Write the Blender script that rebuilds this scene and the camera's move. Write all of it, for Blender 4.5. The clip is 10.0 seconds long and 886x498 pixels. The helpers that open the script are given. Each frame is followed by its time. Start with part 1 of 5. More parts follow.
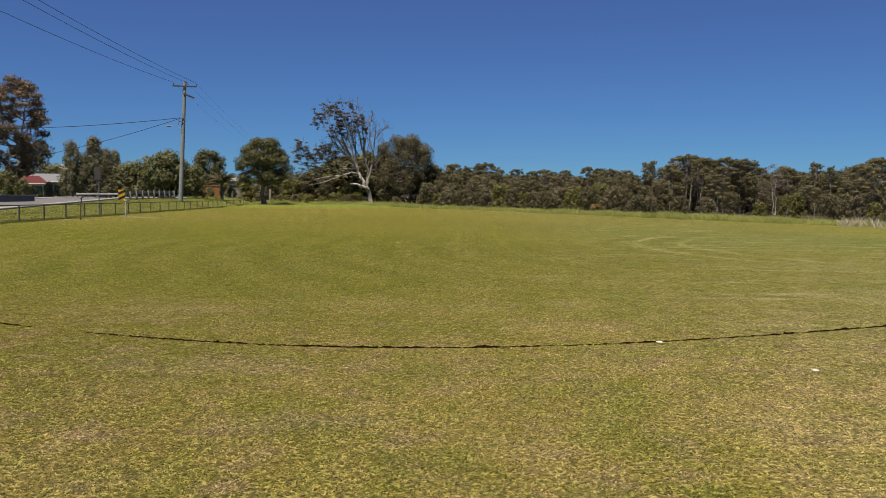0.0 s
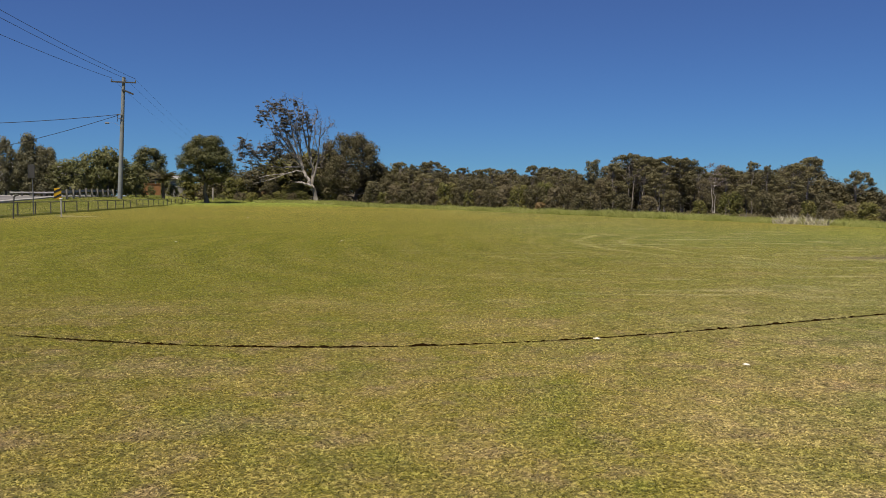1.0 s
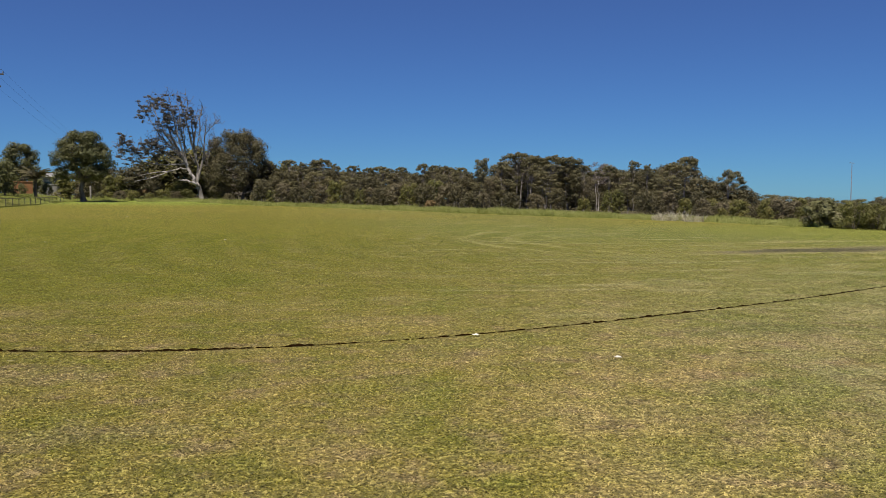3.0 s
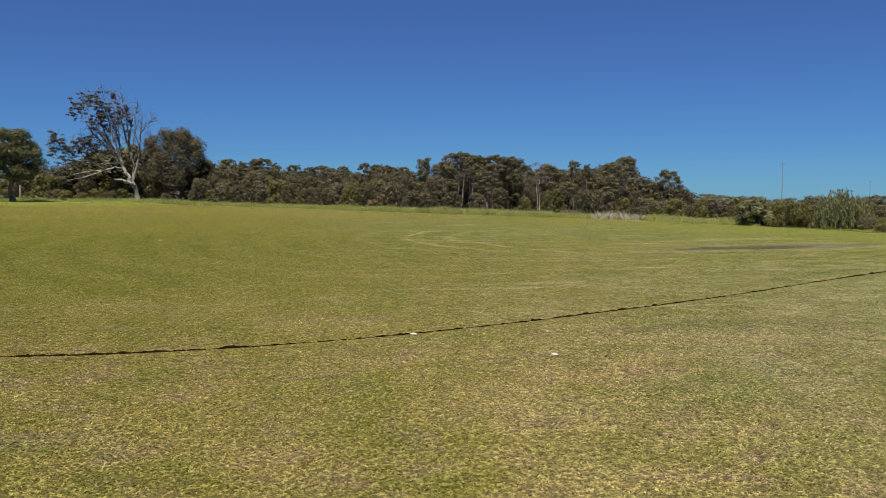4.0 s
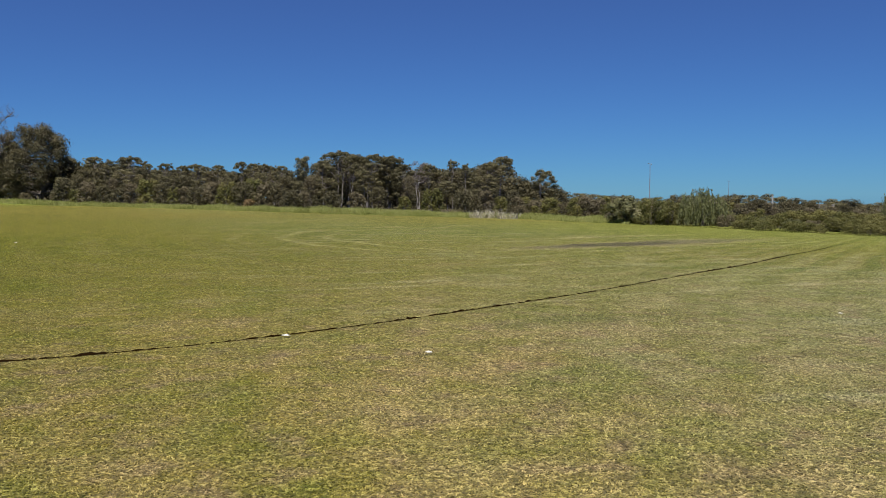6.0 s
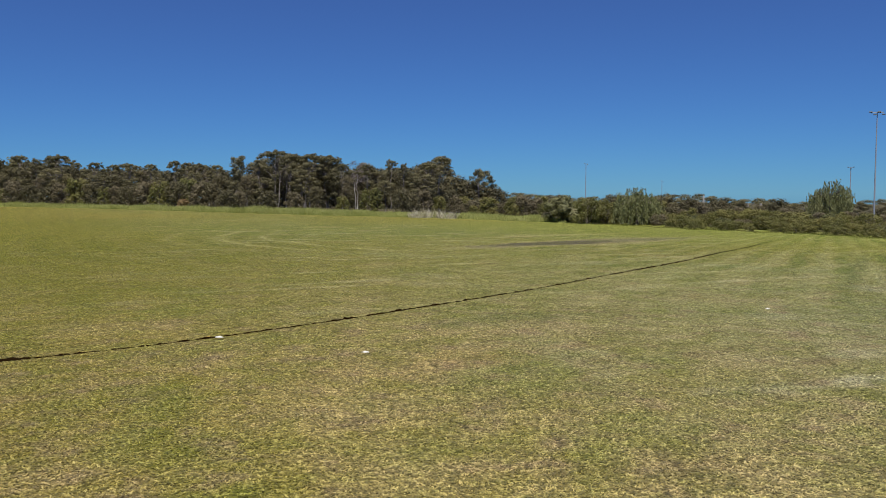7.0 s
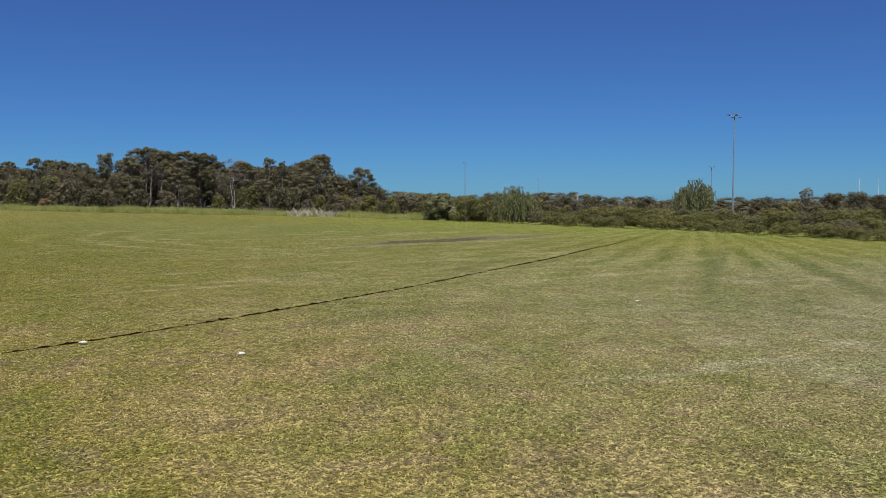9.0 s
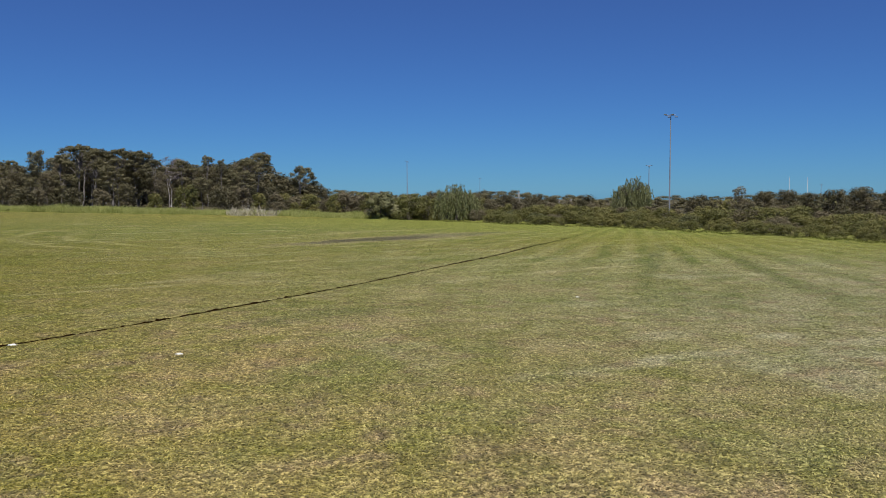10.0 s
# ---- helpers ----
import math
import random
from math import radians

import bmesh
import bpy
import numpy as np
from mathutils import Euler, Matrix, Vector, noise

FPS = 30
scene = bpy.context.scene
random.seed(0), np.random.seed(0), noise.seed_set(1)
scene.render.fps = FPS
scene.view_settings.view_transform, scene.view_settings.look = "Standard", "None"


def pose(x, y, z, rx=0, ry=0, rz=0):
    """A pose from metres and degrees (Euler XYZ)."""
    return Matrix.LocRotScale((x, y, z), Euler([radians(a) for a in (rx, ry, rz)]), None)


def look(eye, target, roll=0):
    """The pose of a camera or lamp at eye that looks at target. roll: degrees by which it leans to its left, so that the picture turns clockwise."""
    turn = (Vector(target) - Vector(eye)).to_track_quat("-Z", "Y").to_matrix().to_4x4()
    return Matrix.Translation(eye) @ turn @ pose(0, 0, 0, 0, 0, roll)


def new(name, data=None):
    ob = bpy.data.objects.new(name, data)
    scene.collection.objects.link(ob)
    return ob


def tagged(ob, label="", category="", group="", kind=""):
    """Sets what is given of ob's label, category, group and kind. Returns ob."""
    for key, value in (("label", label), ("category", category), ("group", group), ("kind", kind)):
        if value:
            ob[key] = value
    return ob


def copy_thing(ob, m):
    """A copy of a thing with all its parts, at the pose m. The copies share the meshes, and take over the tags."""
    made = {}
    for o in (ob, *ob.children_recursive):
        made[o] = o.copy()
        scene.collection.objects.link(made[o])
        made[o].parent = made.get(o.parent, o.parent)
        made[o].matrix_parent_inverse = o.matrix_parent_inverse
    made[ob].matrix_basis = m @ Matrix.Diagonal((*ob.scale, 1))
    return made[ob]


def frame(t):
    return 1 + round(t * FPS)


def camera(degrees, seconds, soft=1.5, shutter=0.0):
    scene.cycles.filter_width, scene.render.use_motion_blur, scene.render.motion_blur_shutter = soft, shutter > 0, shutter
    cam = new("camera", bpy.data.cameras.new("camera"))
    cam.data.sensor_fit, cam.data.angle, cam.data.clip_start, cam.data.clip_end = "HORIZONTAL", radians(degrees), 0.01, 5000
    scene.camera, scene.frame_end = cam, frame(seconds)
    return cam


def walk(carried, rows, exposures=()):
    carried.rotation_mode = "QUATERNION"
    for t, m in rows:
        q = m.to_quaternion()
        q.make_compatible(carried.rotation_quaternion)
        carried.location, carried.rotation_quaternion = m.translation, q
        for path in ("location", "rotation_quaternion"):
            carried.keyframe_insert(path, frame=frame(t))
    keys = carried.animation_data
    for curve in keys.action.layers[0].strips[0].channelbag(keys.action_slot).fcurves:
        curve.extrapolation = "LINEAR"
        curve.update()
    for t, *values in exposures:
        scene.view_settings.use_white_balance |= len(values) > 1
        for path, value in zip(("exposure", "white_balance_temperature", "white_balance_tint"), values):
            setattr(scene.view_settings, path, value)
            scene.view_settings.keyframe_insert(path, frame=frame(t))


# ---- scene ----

from math import sin, cos, tan, atan2, pi, sqrt, hypot, exp

# ---------------------------------------------------------------- camera
cam = camera(56.0, 10.0, soft=0.78)
walk(cam, [
    (0.0, pose(0.000, 0.000, 1.152, 86.49, -0.16, -0.00)),
    (0.5, pose(0.038, 0.023, 1.148, 86.44, -0.15, -1.87)),
    (1.0, pose(0.073, 0.044, 1.144, 86.40, -0.14, -3.66)),
    (1.5, pose(0.107, 0.065, 1.140, 86.36, -0.13, -5.44)),
    (2.0, pose(0.139, 0.084, 1.136, 86.34, -0.11, -7.27)),
    (2.5, pose(0.169, 0.102, 1.132, 86.31, -0.10, -9.15)),
    (3.0, pose(0.197, 0.119, 1.128, 86.30, -0.09, -11.07)),
    (3.5, pose(0.223, 0.134, 1.124, 86.28, -0.07, -13.03)),
    (4.0, pose(0.248, 0.149, 1.120, 86.27, -0.05, -15.01)),
    (4.5, pose(0.270, 0.162, 1.116, 86.27, -0.04, -17.02)),
    (5.0, pose(0.290, 0.174, 1.112, 86.26, -0.02, -19.06)),
    (5.5, pose(0.309, 0.185, 1.108, 86.25, -0.00, -21.12)),
    (6.0, pose(0.325, 0.195, 1.104, 86.24, 0.02, -23.20)),
    (6.5, pose(0.340, 0.203, 1.101, 86.23, 0.04, -25.30)),
    (7.0, pose(0.352, 0.211, 1.097, 86.22, 0.06, -27.40)),
    (7.5, pose(0.363, 0.217, 1.093, 86.20, 0.08, -29.50)),
    (8.0, pose(0.372, 0.222, 1.089, 86.17, 0.10, -31.57)),
    (8.5, pose(0.378, 0.226, 1.085, 86.14, 0.13, -33.60)),
    (9.0, pose(0.383, 0.228, 1.081, 86.11, 0.15, -35.58)),
    (9.5, pose(0.386, 0.229, 1.077, 86.06, 0.18, -37.54)),
    (10.0, pose(0.387, 0.230, 1.073, 86.00, 0.20, -39.55)),
], [(0.0, 0.42, 7300, 10), (2.5, 0.41, 6950, 10), (4.5, 0.37, 6650, 10), (7.5, 0.32, 6350, 10), (10.0, 0.28, 6300, 10)])

# ---------------------------------------------------------------- light
SUN_EL, SUN_AZ = 64.0, -152.0     # azimuth from +y towards +x
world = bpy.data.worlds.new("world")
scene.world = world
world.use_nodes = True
wn = world.node_tree.nodes
sky = wn.new("ShaderNodeTexSky")
sky.sky_type = 'NISHITA'
sky.sun_disc = False
sky.sun_elevation = radians(SUN_EL)
sky.sun_rotation = radians(SUN_AZ)
sky.altitude = 2000
sky.air_density = 1.0
sky.dust_density = 0.0
sky.ozone_density = 3.0
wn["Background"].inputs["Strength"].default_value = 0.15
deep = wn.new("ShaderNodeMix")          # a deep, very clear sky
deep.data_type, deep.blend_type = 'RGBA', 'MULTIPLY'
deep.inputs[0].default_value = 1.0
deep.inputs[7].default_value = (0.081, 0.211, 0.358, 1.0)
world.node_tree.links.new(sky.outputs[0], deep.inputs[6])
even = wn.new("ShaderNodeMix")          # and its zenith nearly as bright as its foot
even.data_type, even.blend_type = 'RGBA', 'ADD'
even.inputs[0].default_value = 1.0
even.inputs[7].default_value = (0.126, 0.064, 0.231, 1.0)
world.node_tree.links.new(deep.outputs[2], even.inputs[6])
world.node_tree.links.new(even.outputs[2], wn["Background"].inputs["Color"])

sun = new("sun", bpy.data.lights.new("sun", 'SUN'))
sun.data.energy = 5.0
sun.data.angle = radians(0.55)
sun.data.color = (1.0, 0.95, 0.86)
sa, se = radians(SUN_AZ), radians(SUN_EL)
sun.matrix_world = look((200 * sin(sa) * cos(se), 200 * cos(sa) * cos(se), 200 * sin(se)), (0, 0, 0))

# ---------------------------------------------------------------- materials
def node_mat(name, rough=0.8, metal=0.0, spec=0.3):
    m = bpy.data.materials.new(name)
    m.use_nodes = True
    b = m.node_tree.nodes["Principled BSDF"]
    b.inputs["Roughness"].default_value = rough
    b.inputs["Metallic"].default_value = metal
    b.inputs["Specular IOR Level"].default_value = spec
    return m, m.node_tree.nodes, m.node_tree.links, b


def coord(nodes, links, scale, kind="Object"):
    tc = nodes.new("ShaderNodeTexCoord")
    mp = nodes.new("ShaderNodeMapping")
    mp.inputs["Scale"].default_value = scale
    links.new(tc.outputs[kind], mp.inputs["Vector"])
    return mp.outputs["Vector"]


def noise_tex(nodes, links, vec, scale, detail=4.0, rough=0.6):
    n = nodes.new("ShaderNodeTexNoise")
    n.inputs["Scale"].default_value = scale
    n.inputs["Detail"].default_value = detail
    n.inputs["Roughness"].default_value = rough
    links.new(vec, n.inputs["Vector"])
    return n.outputs["Fac"]


def ramp(nodes, links, fac, stops):
    r = nodes.new("ShaderNodeValToRGB")
    while len(r.color_ramp.elements) < len(stops):
        r.color_ramp.elements.new(0.5)
    for e, (p, c) in zip(r.color_ramp.elements, stops):
        e.position = p
        e.color = (*c, 1.0)
    links.new(fac, r.inputs["Fac"])
    return r.outputs["Color"]


def mix(nodes, links, fac, a, b, mode='MIX'):
    m = nodes.new("ShaderNodeMix")
    m.data_type = 'RGBA'
    m.blend_type = mode
    if isinstance(fac, float):
        m.inputs[0].default_value = fac
    else:
        links.new(fac, m.inputs[0])
    for sock, v in ((m.inputs[6], a), (m.inputs[7], b)):
        if isinstance(v, tuple):
            sock.default_value = (*v, 1.0)
        else:
            links.new(v, sock)
    return m.outputs[2]


def value_map(nodes, links, v, a, b, c=0.0, d=1.0):
    n = nodes.new("ShaderNodeMapRange")
    n.inputs[1].default_value, n.inputs[2].default_value = a, b
    n.inputs[3].default_value, n.inputs[4].default_value = c, d
    links.new(v, n.inputs[0])
    return n.outputs[0]


def add_bump(nodes, links, bsdf, height, strength, dist=0.02):
    b = nodes.new("ShaderNodeBump")
    b.inputs["Strength"].default_value = strength
    b.inputs["Distance"].default_value = dist
    links.new(height, b.inputs["Height"])
    links.new(b.outputs["Normal"], bsdf.inputs["Normal"])


def plain_mat(name, col, rough=0.7, metal=0.0, var=0.25, scale=6.0, bump=0.2, spec=0.3):
    """A painted, mineral or metal surface with stains at two scales and fine relief."""
    m, n, l, b = node_mat(name, rough, metal, spec)
    v = coord(n, l, (1, 1, 1))
    f1 = noise_tex(n, l, v, scale, 5)
    f2 = noise_tex(n, l, v, scale * 9, 4)
    dark = tuple(c * (1 - var) for c in col)
    lite = tuple(min(1, c * (1 + var)) for c in col)
    c1 = ramp(n, l, f1, [(0.3, dark), (0.7, lite)])
    c2 = mix(n, l, 0.35, c1, ramp(n, l, f2, [(0.35, dark), (0.65, lite)]))
    l.new(c2, b.inputs["Base Color"])
    add_bump(n, l, b, f2, bump)
    return m


def leaf_mat(name, dark, lite, warm, through_light=0.40):
    """Foliage: each leaf spray takes its own tone, with drifts of warmer growth over the crown."""
    m, n, l, b = node_mat(name, 0.55, 0.0, 0.25)
    g = n.new("ShaderNodeNewGeometry")
    oi = n.new("ShaderNodeObjectInfo")
    blend = lambda p, q, k: [u * (1 - k) + w * k for u, w in zip(p, q)]
    base = ramp(n, l, g.outputs["Random Per Island"], [(0.0, blend(dark, lite, 0.62)), (0.85, lite), (1.0, blend(lite, warm, 0.6))])
    v = coord(n, l, (1, 1, 1))
    f = noise_tex(n, l, v, 0.55, 3)
    c = mix(n, l, value_map(n, l, f, 0.48, 0.70, 0.0, 0.70), base, warm)
    c = mix(n, l, value_map(n, l, f, 0.49, 0.32, 0.0, 0.75), c, dark)
    c = mix(n, l, value_map(n, l, oi.outputs["Random"], 0, 1, 0.0, 0.60), c, dark)
    l.new(c, b.inputs["Base Color"])
    t = n.new("ShaderNodeBsdfTranslucent")
    l.new(c, t.inputs["Color"])
    s = n.new("ShaderNodeMixShader")
    s.inputs[0].default_value = through_light
    l.new(b.outputs[0], s.inputs[1])
    l.new(t.outputs[0], s.inputs[2])
    l.new(s.outputs[0], n["Material Output"].inputs["Surface"])
    return m


def bark_mat(name, dark, lite, blotch=1.2):
    m, n, l, b = node_mat(name, 0.85, 0.0, 0.2)
    v = coord(n, l, (1, 1, 0.35))
    f = noise_tex(n, l, v, blotch, 5)
    f2 = noise_tex(n, l, v, 14.0, 4)
    c = ramp(n, l, f, [(0.35, dark), (0.6, lite)])
    c = mix(n, l, value_map(n, l, f2, 0.4, 0.75, 0.0, 0.5), c, dark)
    l.new(c, b.inputs["Base Color"])
    add_bump(n, l, b, f2, 0.6, 0.05)
    return m


def rgmap(n, l, v, shift):
    """The same coordinates, moved, so that two noises do not share their pattern."""
    m = n.new("ShaderNodeMapping")
    m.inputs["Location"].default_value = shift
    l.new(v, m.inputs["Vector"])
    return m.outputs["Vector"]


def turf_colour(n, l):
    """Colour of the mown couch turf over the field: green and straw drifts, worn patches, mower stripes and turning rings."""
    v = coord(n, l, (1, 1, 1))
    big = noise_tex(n, l, v, 0.06, 4, 0.55)
    mid = noise_tex(n, l, v, 0.75, 5, 0.65)
    small = noise_tex(n, l, v, 3.6, 4, 0.65)
    sep = n.new("ShaderNodeSeparateXYZ")
    l.new(v, sep.inputs[0])
    green, olive, straw, grey = (0.160, 0.172, 0.022), (0.225, 0.192, 0.036), (0.355, 0.275, 0.115), (0.265, 0.258, 0.150)
    c = ramp(n, l, mid, [(0.32, green), (0.50, olive), (0.72, straw)])
    c = mix(n, l, value_map(n, l, small, 0.38, 0.70, 0.0, 0.45), c, straw)
    far = value_map(n, l, sep.outputs["Y"], 5.5, 24.0)
    c = mix(n, l, value_map(n, l, far, 0, 1, 0.0, 0.86), c, (0.101, 0.117, 0.005))
    left = value_map(n, l, sep.outputs["X"], 1.5, -3.0, 0.0, 0.68)
    lf = n.new("ShaderNodeMath")
    lf.operation = 'MULTIPLY'
    l.new(left, lf.inputs[0])
    l.new(value_map(n, l, sep.outputs["Y"], 14.0, 5.0, 0.15, 1.0), lf.inputs[1])
    c = mix(n, l, lf.outputs[0], c, (0.121, 0.101, 0.012))
    rm = n.new("ShaderNodeMath")
    rm.operation = 'MULTIPLY'
    l.new(value_map(n, l, sep.outputs["X"], 1.2, 7.5), rm.inputs[0])
    l.new(value_map(n, l, sep.outputs["Y"], 13.0, 4.5, 0.25, 1.0), rm.inputs[1])
    right = rm.outputs[0]
    pale = mix(n, l, value_map(n, l, small, 0.40, 0.72), grey, (0.385, 0.372, 0.225))
    c = mix(n, l, value_map(n, l, right, 0, 1, 0.0, 0.70), c, pale)
    thatch = noise_tex(n, l, rgmap(n, l, v, (31.0, 7.0, 0)), 0.9, 5, 0.7)
    c = mix(n, l, value_map(n, l, thatch, 0.54, 0.70, 0.0, 0.65), c, (0.275, 0.205, 0.105))
    drift = noise_tex(n, l, rgmap(n, l, v, (-12.0, 55.0, 0)), 0.22, 6, 0.6)
    c = mix(n, l, value_map(n, l, drift, 0.52, 0.70, 0.0, 0.26), c, (0.110, 0.140, 0.012))
    blot = noise_tex(n, l, rgmap(n, l, v, (90.0, -20.0, 0)), 0.5, 4, 0.5)
    pb = n.new("ShaderNodeMath")
    pb.operation = 'MULTIPLY'
    l.new(value_map(n, l, blot, 0.58, 0.66, 0.0, 0.55), pb.inputs[0])
    l.new(right, pb.inputs[1])
    c = mix(n, l, pb.outputs[0], c, (0.40, 0.385, 0.25))
    # mower stripes that draw together towards the far corner, plainest on the right
    def calc(op, p, q, r=None):
        k = n.new("ShaderNodeMath")
        k.operation = op
        for sock, val in zip(k.inputs, (p, q, r)):
            if val is None:
                continue
            if isinstance(val, (int, float)):
                sock.default_value = val
            else:
                l.new(val, sock)
        return k.outputs[0]

    def patch(cx, cy, rx, ry, turn, rag=0.9, soft=0.75):
        """1 in the middle of a ragged oval, 0 outside it."""
        q = n.new("ShaderNodeMapping")
        q.vector_type = 'TEXTURE'
        q.inputs["Location"].default_value = (cx, cy, 0)
        q.inputs["Rotation"].default_value = (0, 0, radians(turn))
        q.inputs["Scale"].default_value = (rx, ry, 1)
        flat_v = n.new("ShaderNodeVectorMath")
        flat_v.operation = 'MULTIPLY'
        flat_v.inputs[1].default_value = (1, 1, 0)
        l.new(v, flat_v.inputs[0])
        l.new(flat_v.outputs[0], q.inputs["Vector"])
        le = n.new("ShaderNodeVectorMath")
        le.operation = 'LENGTH'
        l.new(q.outputs[0], le.inputs[0])
        return value_map(n, l, calc('ADD', le.outputs["Value"], value_map(n, l, stain, 0.3, 0.7, -rag * 0.5, rag * 0.5)), 1.1, 1.1 - soft)

    stain = noise_tex(n, l, rgmap(n, l, v, (3.0, 17.0, 0)), 2.2, 5, 0.7)
    wob = noise_tex(n, l, rgmap(n, l, v, (44.0, 9.0, 0)), 0.35, 3, 0.5)
    bear = calc('ARCTAN2', calc('SUBTRACT', 34.0, sep.outputs["X"]), calc('SUBTRACT', 26.0, sep.outputs["Y"]))
    lane = calc('ADD', calc('MULTIPLY', bear, 180 / pi), value_map(n, l, wob, 0.3, 0.7, -0.35, 0.35))
    wave = calc('SINE', calc('MULTIPLY', calc('SUBTRACT', lane, 52.2 - 0.42), 2 * pi / 1.68), 0.0)
    wave2 = calc('SINE', calc('MULTIPLY', lane, 2 * pi / 0.83), 0.0)
    zone = calc('MULTIPLY', value_map(n, l, sep.outputs["X"], 5.5, 12.5), value_map(n, l, lane, 68.0, 55.0, 0.35, 1.0))
    worn = value_map(n, l, noise_tex(n, l, rgmap(n, l, v, (5.0, 71.0, 0)), 0.25, 3), 0.36, 0.58, 0.35, 1.0)
    c = mix(n, l, value_map(n, l, sep.outputs["X"], 13.0, 21.0, 0.0, 0.75), c, (0.186, 0.205, 0.034))
    c = mix(n, l, calc('MULTIPLY', calc('MULTIPLY', value_map(n, l, wave, 0.30, 0.90, 0.0, 0.80), zone), worn), c, (0.105, 0.135, 0.026))
    c = mix(n, l, calc('MULTIPLY', calc('MULTIPLY', value_map(n, l, wave, -0.3, -0.95, 0.0, 0.42), zone), worn), c, (0.340, 0.330, 0.165))
    c = mix(n, l, calc('MULTIPLY', value_map(n, l, wave2, 0.2, 0.9, 0.0, 0.22), zone), c, (0.125, 0.150, 0.030))
    # pale hairpin tracks where the mower turned, one inside another, open to the right
    ring = n.new("ShaderNodeVectorMath")
    ring.operation = 'DISTANCE'
    ring.inputs[1].default_value = (14.55, 20.5, 0)
    l.new(v, ring.inputs[0])
    bow = calc('ADD', ring.outputs["Value"], value_map(n, l, wob, 0.3, 0.7, -0.22, 0.22))
    turnl = calc('COSINE', calc('MULTIPLY', calc('SUBTRACT', bow, 8.4), 2 * pi / 1.2), 0.0)
    fade = calc('MULTIPLY', value_map(n, l, sep.outputs["X"], 11.0, 7.0), calc('MULTIPLY', value_map(n, l, bow, 11.8, 9.6), value_map(n, l, bow, 7.2, 8.0)))
    fade = calc('MULTIPLY', fade, calc('MULTIPLY', value_map(n, l, sep.outputs["Y"], 15.0, 17.0), value_map(n, l, sep.outputs["Y"], 30.0, 25.0)))
    brk = value_map(n, l, noise_tex(n, l, rgmap(n, l, v, (21.0, 33.0, 0)), 0.55, 3), 0.38, 0.56, 0.25, 1.0)
    c = mix(n, l, calc('MULTIPLY', calc('MULTIPLY', value_map(n, l, turnl, 0.70, 1.0, 0.0, 0.58), fade), brk), c, (0.44, 0.39, 0.18))
    c = mix(n, l, calc('MULTIPLY', calc('MULTIPLY', value_map(n, l, turnl, -0.2, -0.95, 0.0, 0.45), fade), brk), c, (0.085, 0.098, 0.010))
    # faint wider sweeps of the mower over the left half, round the same place
    sfade = calc('MULTIPLY', calc('MULTIPLY', value_map(n, l, sep.outputs["X"], 6.0, 1.0), value_map(n, l, sep.outputs["Y"], 8.5, 13.0)), value_map(n, l, sep.outputs["Y"], 40.0, 24.0))
    c = mix(n, l, calc('MULTIPLY', calc('MULTIPLY', value_map(n, l, sep.outputs["X"], 5.5, -1.0, 0.0, 0.66), value_map(n, l, sep.outputs["Y"], 7.0, 11.0)), 1.0), c, (0.130, 0.136, 0.007))
    c = mix(n, l, calc('MULTIPLY', value_map(n, l, turnl, 0.2, 0.95, 0.0, 0.22), sfade), c, (0.225, 0.195, 0.050))
    c = mix(n, l, calc('MULTIPLY', value_map(n, l, turnl, -0.2, -0.95, 0.0, 0.25), sfade), c, (0.075, 0.090, 0.005))
    # greener sward out to the right, with thin pale streaks of dried clippings
    gx = calc('MULTIPLY', value_map(n, l, sep.outputs["X"], 2.5, 8.0), value_map(n, l, sep.outputs["Y"], 4.5, 9.0))
    c = mix(n, l, gx, c, mix(n, l, 1.0, c, (0.98, 1.03, 0.88), 'MULTIPLY'))
    cs = n.new("ShaderNodeMapping")
    cs.inputs["Scale"].default_value = (0.34, 2.3, 1.0)
    cs.inputs["Rotation"].default_value = (0, 0, radians(-8))
    l.new(v, cs.inputs["Vector"])
    clip = noise_tex(n, l, cs.outputs[0], 1.0, 4, 0.6)
    gy = calc('MULTIPLY', value_map(n, l, sep.outputs["X"], -1.0, 6.0), value_map(n, l, sep.outputs["Y"], 5.0, 9.0))
    c = mix(n, l, calc('MULTIPLY', gy, value_map(n, l, clip, 0.56, 0.66, 0.0, 0.65)), c, (0.41, 0.385, 0.20))
    c = mix(n, l, calc('MULTIPLY', gy, value_map(n, l, clip, 0.44, 0.34, 0.0, 0.35)), c, (0.110, 0.135, 0.022))
